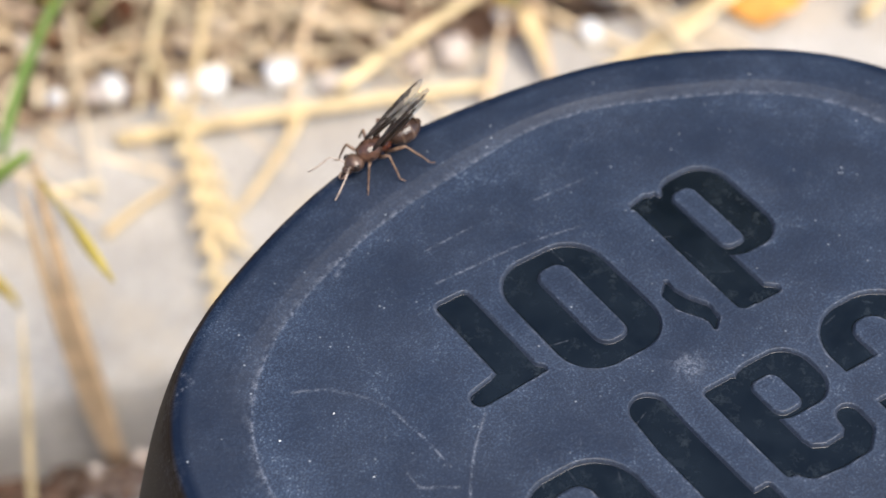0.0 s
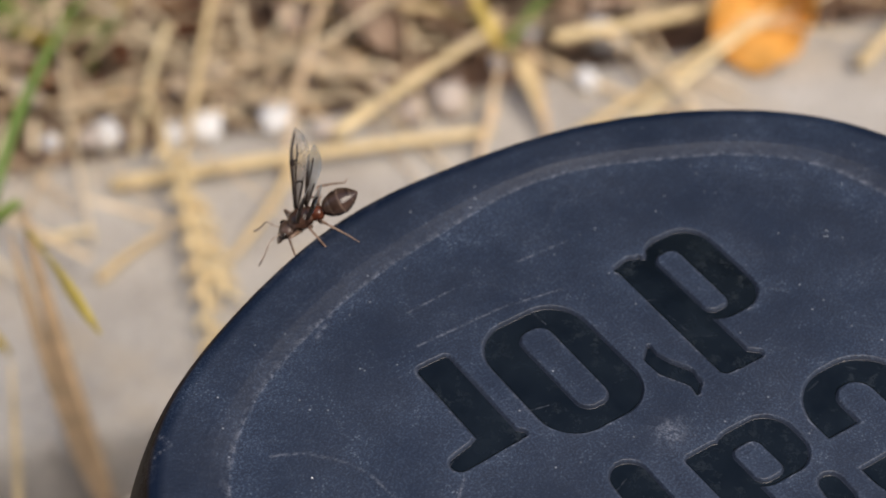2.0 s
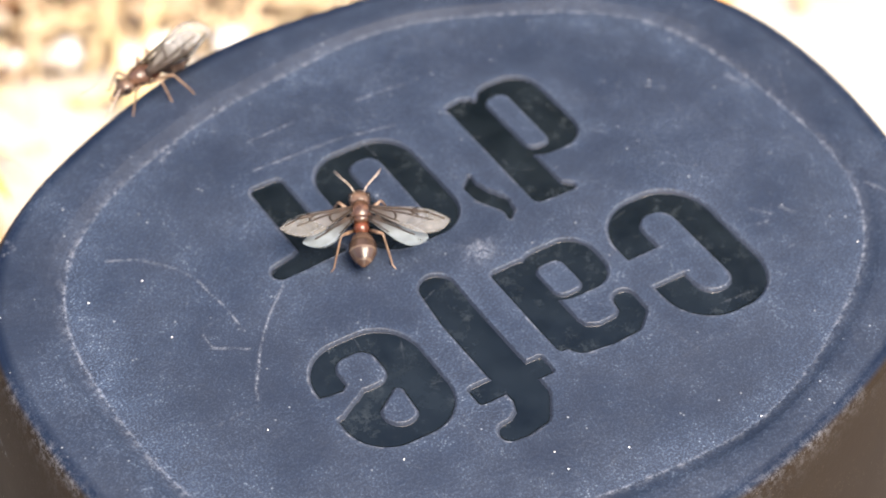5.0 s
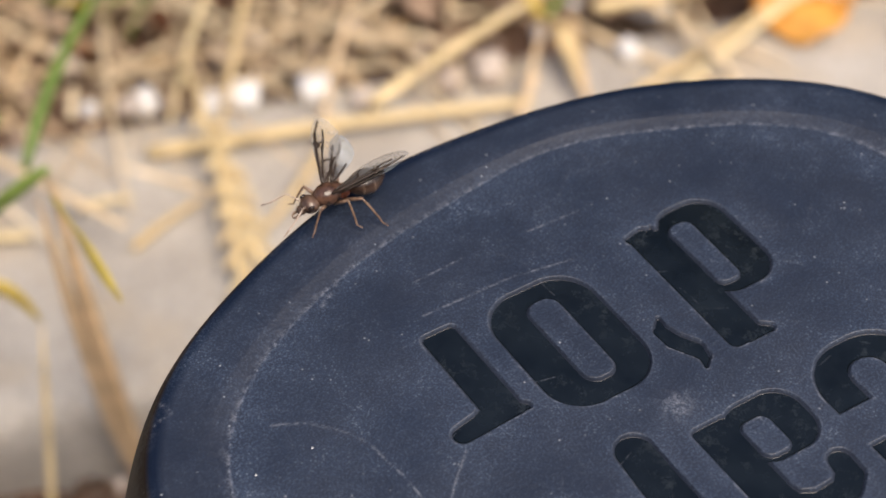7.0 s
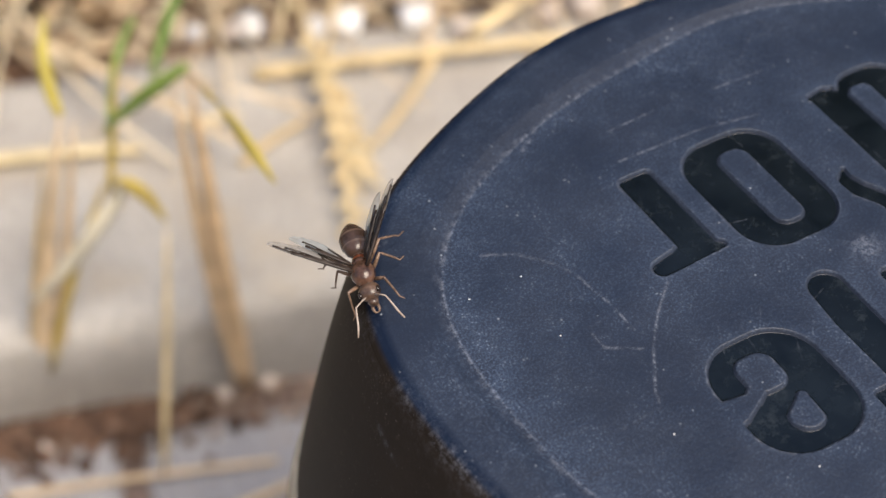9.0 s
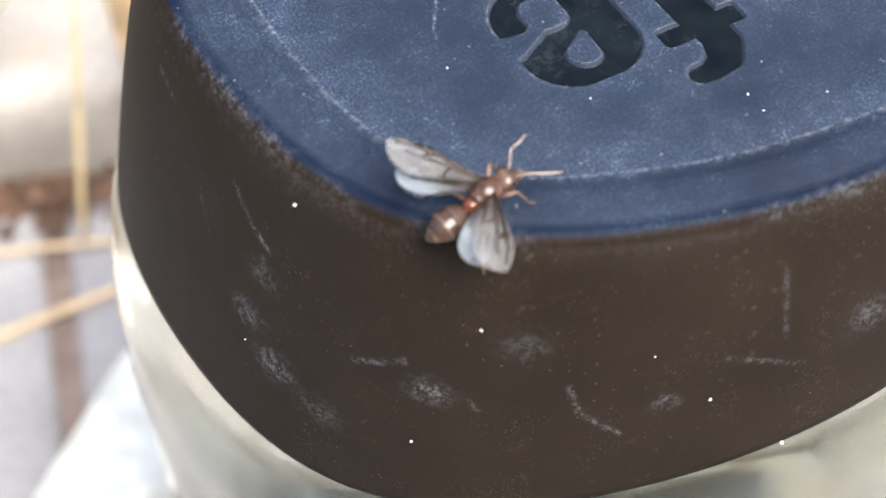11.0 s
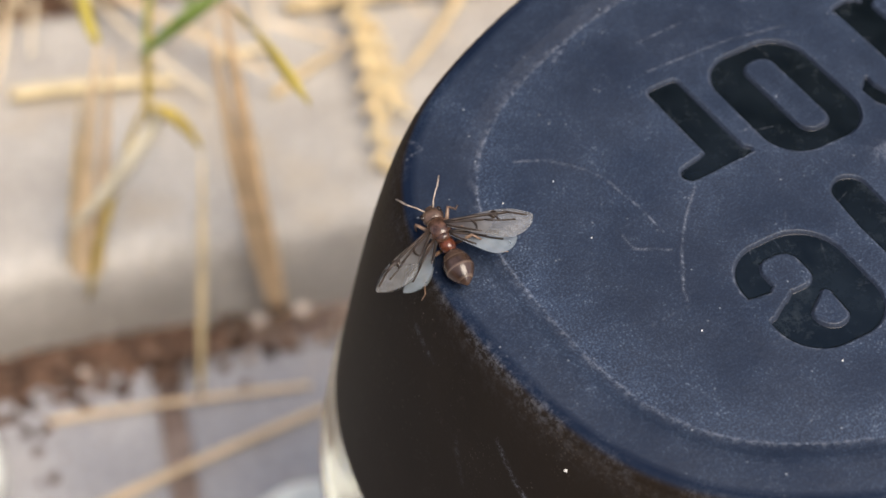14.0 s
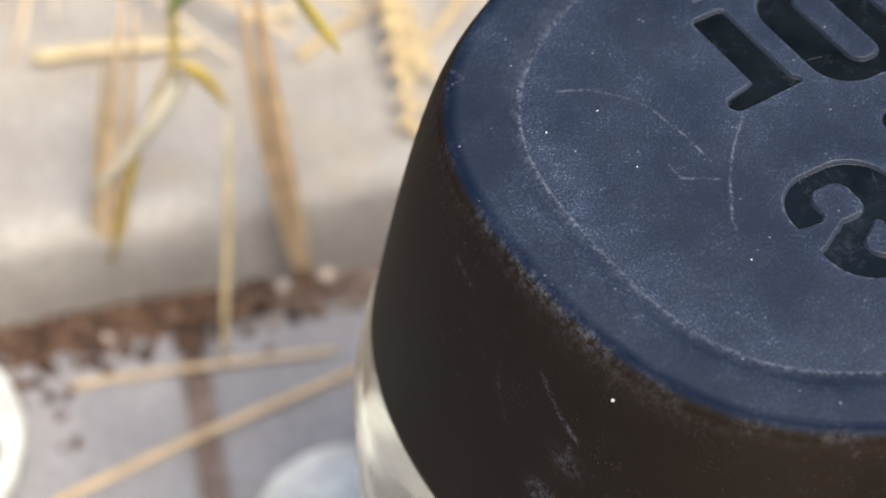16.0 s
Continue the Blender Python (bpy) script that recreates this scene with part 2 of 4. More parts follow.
def tube(bm, pts, radii, sides=6, flat=1.0, up=(0, 0, 1)):
    """A tapered tube through pts; flat squeezes it across."""
    pts = [Vector(p) for p in pts]
    rings = []
    for i, p in enumerate(pts):
        d = (pts[min(i + 1, len(pts) - 1)] - pts[max(i - 1, 0)]).normalized()
        s = d.cross(Vector(up))
        s = s.normalized() if s.length > 1e-4 else d.orthogonal().normalized()
        n = s.cross(d)
        r = radii[i] if isinstance(radii, (list, tuple)) else radii
        rings.append([bm.verts.new(p + r * (math.cos(a) * s + flat * math.sin(a) * n)) for a in (2 * math.pi * k / sides for k in range(sides))])
    for a, b in zip(rings, rings[1:]):
        for k in range(sides):
            bm.faces.new((a[k], a[(k + 1) % sides], b[(k + 1) % sides], b[k]))
    bm.faces.new(rings[0][::-1])
    bm.faces.new(rings[-1])
    return bm


def curve_points(a, b, c, n=8):
    a, b, c = Vector(a), Vector(b), Vector(c)
    return [(1 - s) ** 2 * a + 2 * s * (1 - s) * b + s * s * c for s in (i / n for i in range(n + 1))]


def ellipsoid(bm, centre, size, seg=20, rings=12, point=0.0):
    """An egg-like body along x; point narrows its tail (-x)."""
    made = bmesh.ops.create_uvsphere(bm, u_segments=seg, v_segments=rings, radius=1.0)["verts"]
    for v in made:
        x, y, z = v.co.z, v.co.x, v.co.y
        k = 1.0 - point * max(0.0, -x) ** 2
        v.co = (centre[0] + x * size[0], centre[1] + y * size[1] * k, centre[2] + z * size[2] * k)
    return made


def lump(bm, size, rng):
    """An irregular stone."""
    made = bmesh.ops.create_icosphere(bm, subdivisions=2, radius=1.0)["verts"]
    off = Vector((rng.uniform(0, 90), rng.uniform(0, 90), rng.uniform(0, 90)))
    for v in made:
        k = 1 + 0.35 * noise.noise(v.co * 1.1 + off) + 0.12 * noise.noise(v.co * 2.7 + off)
        c = v.co * k
        for i in range(3):
            c[i] = max(-0.66, min(0.66, c[i]))
        v.co = (c.x * size[0], c.y * size[1], c.z * size[2])
    return made


# ---- ground ----
KERB_TOP = 0.020
KERB_AT, KERB_TURN, KERB_WIDE = (0.0, 0.0945), 13.0, 0.055
K = pose(KERB_AT[0], KERB_AT[1], 0, 0, 0, KERB_TURN)


def on_kerb(x, y, z=KERB_TOP):
    return K @ Vector((x, y, z))


def build_ground():
    rng = random.Random(3)
    bm = bmesh.new()
    bmesh.ops.create_grid(bm, x_segments=60, y_segments=60, size=1.0)
    for v in bm.verts:
        v.co.x, v.co.y = v.co.x * abs(v.co.x) * 40, v.co.y * abs(v.co.y) * 40
        v.co.z = -0.004
    g = part("ground", bm, SOIL, None)
    tagged(g, "bare sandy soil around the paving", "ground", kind="structure")
    return g


def slab(w, d, h, bevel, rng, chip=0.0006, cuts=6):
    """A block with softened, slightly chipped edges; its top at z = 0."""
    bm = bmesh.new()
    bmesh.ops.create_cube(bm, size=1.0)
    for v in bm.verts:
        v.co = (v.co.x * w, v.co.y * d, v.co.z * h - h / 2)
    bmesh.ops.bevel(bm, geom=bm.edges[:], offset=bevel, segments=2, affect="EDGES", profile=0.6)
    bmesh.ops.subdivide_edges(bm, edges=[e for e in bm.edges if e.calc_length() > 0.02], cuts=cuts, use_grid_fill=True)
    off = Vector((rng.uniform(0, 50), rng.uniform(0, 50), 0))
    for v in bm.verts:
        n = noise.noise(v.co * 120 + off) * chip
        v.co += Vector((n, n * 0.6, n * 0.5))
    return bm


def build_paving():
    rng = random.Random(5)
    base = empty("pavement")
    tagged(base, "grey concrete pavers with sandy joints", "pavement", kind="structure")
    bm = bmesh.new()
    bmesh.ops.create_grid(bm, x_segments=40, y_segments=40, size=0.6)
    for v in bm.verts:
        v.co.y = 0.33 * v.co.y - 0.14
        v.co.z = -0.0014 + 0.0008 * noise.noise(v.co * 60)
    bed = part("joint_sand", bm, JOINT, base)
    bed.matrix_world = K
    w, d, gap = 0.199, 0.0985, 0.0035
    mesh = None
    for j in range(4):
        for i in range(-3, 4):
            if mesh is None:
                b = slab(w - gap, d - gap, 0.05, 0.0022, rng)
                p = part("paver", b, PAVER, base)
                mesh = p.data
            else:
                p = new("paver", mesh)
                p.parent = base
            x = -0.0830 + (i + 0.5) * w + (j % 2) * 0.5 * w
            y = -0.0035 - d * (j + 0.5)
            p.matrix_basis = K @ pose(x, y, rng.uniform(-0.0006, 0.0006), rng.uniform(-0.3, 0.3), rng.uniform(-0.3, 0.3), 180 * rng.randint(0, 1))
    return base


def build_kerb():
    rng = random.Random(7)
    for n, (x0, x1) in enumerate(((-0.60, -0.175), (-0.172, 0.83))):
        bm = slab(x1 - x0, KERB_WIDE, 0.10, 0.004, rng, 0.0012, 12)
        ob = part("kerb", bm, CONCRETE, None)
        ob.matrix_basis = K @ pose((x0 + x1) / 2, KERB_WIDE / 2, KERB_TOP)
        tagged(ob, "weathered pale concrete edging kerb beside dry grass", "kerb", kind="structure")


def build_soil_bank():
    """The raised bed of soil and litter behind the kerb."""
    bm = bmesh.new()
    bmesh.ops.create_grid(bm, x_segments=120, y_segments=70, size=1.0)
    for v in bm.verts:
        x, y = v.co.x * 0.9, KERB_WIDE + 0.45 * (v.co.y + 1)
        h = 0.004 * noise.noise(Vector((x * 30, y * 30, 0))) + 0.002 * noise.noise(Vector((x * 110, y * 110, 3)))
        v.co = (x, y, KERB_TOP - 0.006 + h + 0.02 * max(0, y - 0.12))
    ob = part("soil_bank", bm, SOIL, None)
    ob.matrix_basis = K
    tagged(ob, "dark crumbly soil bed littered with dry grass", "soil", kind="structure")


# ---- the jar ----
LID_TOP = 0.134
LID_TURN = 0.5115


RIM_WAVES = ((0.09, -0.17), (3.89, -0.35), (0.14, 0.09), (-0.24, -0.14), (-0.02, 0.09), (-0.41, -0.09), (0.04, 0.14), (-0.15, 0.02))
RING_WAVES = ((0.32, -0.51), (3.53, -0.32), (-0.30, -0.06), (-0.23, -0.19), (0.19, 0.06), (-0.38, -0.13), (-0.06, -0.03), (-0.23, -0.14))


def wavy(a, mean, waves):
    """A rounded closed outline: its radius, in metres, in the direction a."""
    return (mean + sum(p * np.cos((k + 1) * a) + q * np.sin((k + 1) * a) for k, (p, q) in enumerate(waves))) / 1000


def lid_radius(a):
    return wavy(a, 35.05, RIM_WAVES)


def ring_radius(a):
    """The fine groove inside the flat rim."""
    return wavy(a, 29.14, RING_WAVES)


def lid_flare(a):
    """How far the skirt leans out at its foot; the lid leans a little to one side."""
    return 0.0046 - 0.0016 * np.cos(a)


def skirt_depth(a):
    """How far below the lid's top its skirt ends, in metres."""
    return 0.0227 + 0.0036 * np.cos(a - radians(190)) - 0.0023 * np.cos(2 * (a - radians(272)))


def round_box(u, v, cu, cv, hu, hv, r):
    x, y = np.abs(u - cu) - hu + r, np.abs(v - cv) - hv + r
    return np.hypot(np.maximum(x, 0), np.maximum(y, 0)) + np.minimum(np.maximum(x, y), 0) - r


def stroke(u, v, pts, w):
    """Distance to a rounded stroke through pts."""
    out = np.full(np.shape(u), 99.0)
    ws = w if isinstance(w, (list, tuple)) else [w] * len(pts)
    for (a, b), (c, d), w0, w1 in zip(pts, pts[1:], ws, ws[1:]):
        k = np.clip(((u - a) * (c - a) + (v - b) * (d - b)) / ((c - a) ** 2 + (d - b) ** 2), 0, 1)
        out = np.minimum(out, np.hypot(u - a - k * (c - a), v - b - k * (d - b)) - (w0 + (w1 - w0) * k))
    return out


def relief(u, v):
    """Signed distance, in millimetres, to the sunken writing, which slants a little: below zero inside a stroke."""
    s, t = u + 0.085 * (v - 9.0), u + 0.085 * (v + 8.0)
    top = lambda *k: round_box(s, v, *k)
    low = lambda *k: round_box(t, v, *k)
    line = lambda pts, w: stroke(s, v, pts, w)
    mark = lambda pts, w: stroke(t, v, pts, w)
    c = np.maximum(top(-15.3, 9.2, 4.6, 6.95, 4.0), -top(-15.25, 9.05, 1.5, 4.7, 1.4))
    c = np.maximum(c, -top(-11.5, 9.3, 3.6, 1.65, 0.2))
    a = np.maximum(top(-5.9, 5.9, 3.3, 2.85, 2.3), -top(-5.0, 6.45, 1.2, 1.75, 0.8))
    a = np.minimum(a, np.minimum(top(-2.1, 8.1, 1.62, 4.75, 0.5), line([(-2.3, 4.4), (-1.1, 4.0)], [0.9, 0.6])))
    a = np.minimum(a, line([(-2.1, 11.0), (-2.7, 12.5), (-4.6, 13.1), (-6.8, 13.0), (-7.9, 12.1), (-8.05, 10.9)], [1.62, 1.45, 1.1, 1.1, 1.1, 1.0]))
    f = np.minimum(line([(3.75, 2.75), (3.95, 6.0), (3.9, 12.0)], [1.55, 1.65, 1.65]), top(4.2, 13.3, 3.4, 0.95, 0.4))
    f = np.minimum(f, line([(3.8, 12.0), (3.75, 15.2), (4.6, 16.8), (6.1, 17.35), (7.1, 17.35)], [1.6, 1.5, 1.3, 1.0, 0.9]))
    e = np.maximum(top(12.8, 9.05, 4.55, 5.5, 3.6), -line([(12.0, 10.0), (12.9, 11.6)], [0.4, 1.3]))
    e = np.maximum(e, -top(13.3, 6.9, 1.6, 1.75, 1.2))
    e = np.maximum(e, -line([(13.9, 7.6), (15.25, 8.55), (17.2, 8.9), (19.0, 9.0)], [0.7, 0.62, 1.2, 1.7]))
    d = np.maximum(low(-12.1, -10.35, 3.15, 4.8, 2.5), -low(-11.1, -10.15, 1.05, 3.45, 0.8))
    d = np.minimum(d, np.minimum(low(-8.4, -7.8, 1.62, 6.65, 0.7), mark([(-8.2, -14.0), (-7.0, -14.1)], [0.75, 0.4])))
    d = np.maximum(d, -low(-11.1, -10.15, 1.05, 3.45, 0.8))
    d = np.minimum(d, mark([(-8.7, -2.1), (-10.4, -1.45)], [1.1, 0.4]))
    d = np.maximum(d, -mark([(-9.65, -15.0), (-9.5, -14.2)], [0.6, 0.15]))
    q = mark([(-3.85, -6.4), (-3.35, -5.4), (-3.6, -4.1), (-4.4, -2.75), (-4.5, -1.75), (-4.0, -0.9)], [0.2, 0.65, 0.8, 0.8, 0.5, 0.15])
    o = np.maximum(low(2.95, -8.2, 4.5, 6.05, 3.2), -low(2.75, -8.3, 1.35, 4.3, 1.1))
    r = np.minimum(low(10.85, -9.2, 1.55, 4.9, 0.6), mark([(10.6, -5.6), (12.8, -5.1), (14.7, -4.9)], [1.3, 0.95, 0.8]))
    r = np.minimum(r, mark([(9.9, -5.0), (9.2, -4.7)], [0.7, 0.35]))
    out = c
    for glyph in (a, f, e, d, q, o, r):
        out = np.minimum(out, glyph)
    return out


SCRATCHES = (((11.4, -15.8), (3.6, -15.6), 0.09), ((3.6, -15.6), (-1.5, -14.7), 0.08), ((0.1, -18.9), (-4.6, -18.7), 0.08), ((10.4, -19.0), (6.0, -19.2), 0.07),
             ((14.9, -3.5), (17.3, -1.3), 0.09), ((17.3, -1.3), (19.4, 1.4), 0.10), ((19.4, 1.4), (21.3, 4.6), 0.10), ((21.3, 4.6), (21.6, 5.6), 0.09),
             ((26.2, -12.7), (23.7, -11.5), 0.07), ((23.7, -11.5), (21.3, -8.9), 0.08), ((21.3, -8.9), (20.7, -7.4), 0.08), ((20.7, -7.4), (19.9, -4.0), 0.09), ((19.9, -4.0), (19.6, -0.9), 0.08),
             ((22.6, -2.1), (22.5, -0.6), 0.08), ((22.5, -0.6), (20.0, 0.9), 0.09), ((18.0, -20.4), (16.0, -21.8), 0.20), ((-29.9, -5.8), (-30.7, -4.0), 0.22), ((-24.8, 9.0), (-25.6, 10.3), 0.09),
             ((-22.5, 8.0), (-23.7, 9.3), 0.09), ((-22.0, 9.7), (-23.0, 9.8), 0.09), ((-32.5, 10.3), (-34.1, 13.7), 0.10), ((32.7, -19.1), (32.2, -17.2), 0.14), ((32.2, -17.2), (33.6, -16.9), 0.12))


# the lid's skirt: degrees round the lid and millimetres below its top
SKIRT_SCUFFS = (((172.9, -4.1), (177.3, -5.0), 0.5), ((189.7, -5.3), (193.4, -7.3), 0.85), ((193.4, -7.3), (196.6, -8.5), 0.85), ((195.9, -9.5), (195.9, -12.0), 0.5), ((194.0, -15.2), (197.5, -15.9), 0.5),
                ((208.6, -13.6), (214.2, -11.9), 0.7), ((231.4, -13.0), (232.8, -15.8), 0.65), ((232.8, -15.8), (237.3, -18.1), 0.7), ((249.3, -11.9), (259.0, -14.4), 0.5), ((255.8, -4.7), (256.4, -11.4), 0.3),
                ((184.0, -9.0), (186.5, -12.5), 0.3), ((221.0, -14.8), (222.0, -15.6), 0.7), ((285, -12), (288, -15), 0.4), ((150, -8), (155, -11), 0.4))
SKIRT_SMUDGES = ((194.0, -16.4, 1.4, 0.75), (198.8, -19.4, 1.6, 0.85), (216.9, -14.4, 1.3, 0.85), (242.3, -15.4, 0.9, 0.75), (196.0, -11.2, 1.3, 0.5), (205.0, -21.0, 1.6, 0.38), (226.0, -9.0, 1.6, 0.3), (268.0, -12.0, 1.8, 0.45))


def top_wear(u, v, sd):
    """How worn the lid's upper side is, at u, v in millimetres."""
    rng = random.Random(31)
    # patchy dust along the strokes, painted paler on near edges as if lit
    near = (relief(u + 0.05, v + 0.09) - relief(u, v)) / 0.103 if np.ndim(sd) and sd.min() < 1.0 else 0.0
    patch = np.clip(0.55 + 0.5 * np.sin(0.9 * u + 1.7) * np.sin(0.8 * v + 0.4) + 0.3 * np.sin(2.3 * u - 1.1 * v), 0.15, 1.2)
    edge = 0.95 * np.clip(0.40 + 0.6 * near, 0.08, 1.0) * patch * np.exp(-(((sd - 0.12) / 0.10) ** 2))
    out = edge
    fine = []
    for _ in range(110):
        a, r, b, l = rng.uniform(0, 6.28), 38 * math.sqrt(rng.random()), rng.gauss(0.6, 0.9), rng.uniform(0.8, 4.5)
        p = (r * math.cos(a), r * math.sin(a) * 0.85)
        fine.append((p, (p[0] + l * math.cos(b), p[1] + l * math.sin(b)), rng.uniform(0.08, 0.34), 0.05))
    for p, q, k, w in [(p, q, 0.8, w) for p, q, w in SCRATCHES] + fine:
        near = (u > min(p[0], q[0]) - 0.4) & (u < max(p[0], q[0]) + 0.4) & (v > min(p[1], q[1]) - 0.4) & (v < max(p[1], q[1]) + 0.4)
        if near.any():
            out = np.where(near, np.maximum(out, k * np.exp(-((np.maximum(stroke(u, v, [p, q], 0.0), 0) / w) ** 2))), out)
    return np.maximum(out, 0.75 * np.exp(-((np.hypot(u + 0.6, v - 1.0) / 1.1) ** 2)))


def build_jar():
    jar = empty("coffee_jar", pose(0, 0, 0))
    tagged(jar, "oblong glass jar with scuffed black plastic lid standing on pavers", "jar")
    n = 960
    ang = np.arange(n) * 2 * math.pi / n
    rout = lid_radius(ang)
    flare = lid_flare(ang)
    ring = ring_radius(ang)
    inner = 330
    loops = []  # radius, height, worn, letter, haze, wall per angle
    zero = np.zeros(n)
    for i in range(1, inner + 1):
        s = i / inner
        r = ring * s
        u, v = -r * np.cos(ang) * 1000, -r * np.sin(ang) * 1000
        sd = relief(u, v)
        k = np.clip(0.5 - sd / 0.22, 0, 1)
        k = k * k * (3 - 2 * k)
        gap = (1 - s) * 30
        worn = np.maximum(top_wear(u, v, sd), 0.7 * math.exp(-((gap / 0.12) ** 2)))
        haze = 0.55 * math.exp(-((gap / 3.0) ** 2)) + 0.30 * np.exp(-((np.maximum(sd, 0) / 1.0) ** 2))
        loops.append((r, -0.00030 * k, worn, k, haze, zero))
    # the raised flat rim, with a tight outer edge
    offs = (0.0, 0.0004, 0.0009, 0.0014, 0.0020, 0.0035, 0.0047, 0.0051, 0.0054, 0.0056, 0.00575, 0.0059)
    rise = (0.0, 0.00006, 0.00016, 0.00028, 0.00033, 0.00035, 0.00034, 0.00030, 0.00020, 0.00006, -0.00012, -0.0005)
    wear = (0.6, 0.12, 0.0, 0.0, 0.0, 0.0, 0.04, 0.14, 0.34, 0.44, 0.40, 0.26)
    for off in np.concatenate([np.linspace(0.0001, 0.0046, 40), np.linspace(0.0047, 0.0059, 18)]):
        r = ring + off + (rout - 0.0060 - ring) * min(1.0, off / 0.005)
        u, v = -r * np.cos(ang) * 1000, -r * np.sin(ang) * 1000
        chip = np.clip(0.35 + 0.9 * np.sin(ang * 3 + 1.0) * np.sin(ang * 7 + 0.4) + 0.5 * np.sin(ang * 13) * np.sin(ang * 23 + 0.8), 0.06, 1.4)
        w = np.interp(off, offs, wear)
        worn = np.maximum(top_wear(u, v, zero + 9.0) * 0.8, w * (chip if off > 0.003 else 1.0))
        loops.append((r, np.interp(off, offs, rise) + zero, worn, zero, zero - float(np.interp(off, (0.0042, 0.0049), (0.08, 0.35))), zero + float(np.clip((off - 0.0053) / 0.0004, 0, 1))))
    deg, depth = np.degrees(ang), skirt_depth(ang)
    for k in range(1, 81):
        s = k / 80
        z = -0.5 - (1000 * depth - 0.5) * s
        worn = 0.18 * np.exp((0.5 + z) / 0.9) * np.clip(0.7 + 0.8 * np.sin(ang * 5 + 0.7) * np.sin(ang * 3), 0.2, 1.5)
        for (a0, z0), (a1, z1), g in SKIRT_SCUFFS:
            worn = np.maximum(worn, g * np.exp(-((stroke(deg * 0.68, z, [(a0 * 0.68, z0), (a1 * 0.68, z1)], 0.0) / 0.20) ** 2)))
        for a0, z0, rr, g in SKIRT_SMUDGES:
            worn = np.maximum(worn, g * np.exp(-(((deg - a0) * 0.68 / rr) ** 2) - ((z - z0) / rr / 0.8) ** 2))
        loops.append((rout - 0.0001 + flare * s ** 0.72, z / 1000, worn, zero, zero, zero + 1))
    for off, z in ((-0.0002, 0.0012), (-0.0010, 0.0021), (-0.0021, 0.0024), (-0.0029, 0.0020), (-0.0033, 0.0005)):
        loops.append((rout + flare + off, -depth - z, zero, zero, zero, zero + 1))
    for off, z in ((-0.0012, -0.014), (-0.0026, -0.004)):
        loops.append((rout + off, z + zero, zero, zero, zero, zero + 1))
    co = [np.array([[0.0, 0.0, float(loops[0][1][0])]])]
    data = [[np.zeros(1)] for _ in range(4)]
    for r, z, *rest in loops:
        co.append(np.stack([r * np.cos(ang), r * np.sin(ang), z], 1))
        for d, x in zip(data, rest):
            d.append(x)
    co = np.concatenate(co)
    m = len(loops)
    faces = [(0, 1 + k, 1 + (k + 1) % n) for k in range(n)]
    idx = 1 + np.arange(m * n).reshape(m, n)
    nxt = np.roll(idx, -1, axis=1)
    quads = np.stack([idx[:-1], idx[1:], nxt[1:], nxt[:-1]], -1).reshape(-1, 4)
    faces += quads.tolist()
    me = bpy.data.meshes.new("lid")
    me.from_pydata(co.tolist(), [], faces)
    for name, d in zip(("worn", "letter", "haze", "wall"), data):
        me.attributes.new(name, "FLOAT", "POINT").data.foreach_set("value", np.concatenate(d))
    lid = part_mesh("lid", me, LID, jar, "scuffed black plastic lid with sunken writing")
    lid.matrix_basis = pose(0, 0, LID_TOP, 0, 0, math.degrees(LID_TURN))
    # white grains stuck to the lid
    rng = random.Random(8)
    mesh = None
    spots = [(x / 1000, y / 1000, 0.0, 0.00010) for x, y in ((0.6, -23.0), (-24.5, 9.4), (10.9, -25.5), (-4.5, -20.6), (-22.2, -8.4), (-14.6, -15.7), (-4.4, -22.4), (-24.8, 3.1), (-29.1, 9.4), (28.1, -15.2), (27.1, -20.9))]
    for a, z, s in ((199.0, -2.7, 0.00018), (221.5, -7.5, 0.00014), (247.6, -15.9, 0.00017), (257.5, -23.0, 0.00019), (215.6, -20.2, 0.00015), (240.5, -10.5, 0.00010), (194.3, -19.4, 0.00010)):
        r = lid_radius(radians(a)) - 0.0001 + lid_flare(radians(a)) * ((-z - 0.3) / (1000 * skirt_depth(radians(a)) - 0.3)) ** 0.72
        spots.append((r * math.cos(radians(a)), r * math.sin(radians(a)), z / 1000, s))
    for x, y, z, s in spots:
        if mesh is None:
            bm = bmesh.new()
            lump(bm, (1, 1, 0.8), rng)
            ob = part("speck", bm, QUARTZ, lid, "tiny white grain")
            mesh = ob.data
        else:
            ob = new("speck", mesh)
            ob.parent = lid
        ob.matrix_basis = pose(x, y, z, rng.uniform(0, 360), 0, rng.uniform(0, 360)) @ Matrix.Scale(s, 4)
    # glass body: an outer and an inner skin
    prof = [(0.0012, 0.118), (0.0020, 0.1075), (0.0048, 0.1055), (0.0066, 0.102), (0.0075, 0.096), (0.0077, 0.085), (0.0072, 0.065), (0.0056, 0.040), (0.0046, 0.020), (0.0036, 0.008), (0.0, 0.002), (-0.006, 0.0003),
            (-0.028, 0.0015), (-0.028, 0.006), (-0.004, 0.0065), (0.0002, 0.012), (0.0016, 0.040), (0.0032, 0.065), (0.0038, 0.088), (0.0022, 0.099), (-0.0010, 0.106), (-0.0018, 0.118)]
    bm = bmesh.new()
    rows = []
    for off, z in prof:
        row = []
        for k in range(144):
            a = 2 * math.pi * k / 144
            r, lift = lid_radius(a) + off + lid_flare(a) - 0.0056, (0.028 - skirt_depth(a)) * min(1.0, z / 0.09)
            row.append(bm.verts.new((r * math.cos(a), r * math.sin(a), z + lift if z > 0.01 else z)))
        rows.append(row)
    for a, b in zip(rows, rows[1:] + rows[:1]):
        for k in range(144):
            bm.faces.new((a[k], b[k], b[(k + 1) % 144], a[(k + 1) % 144]))
    bmesh.ops.recalc_face_normals(bm, faces=bm.faces[:])
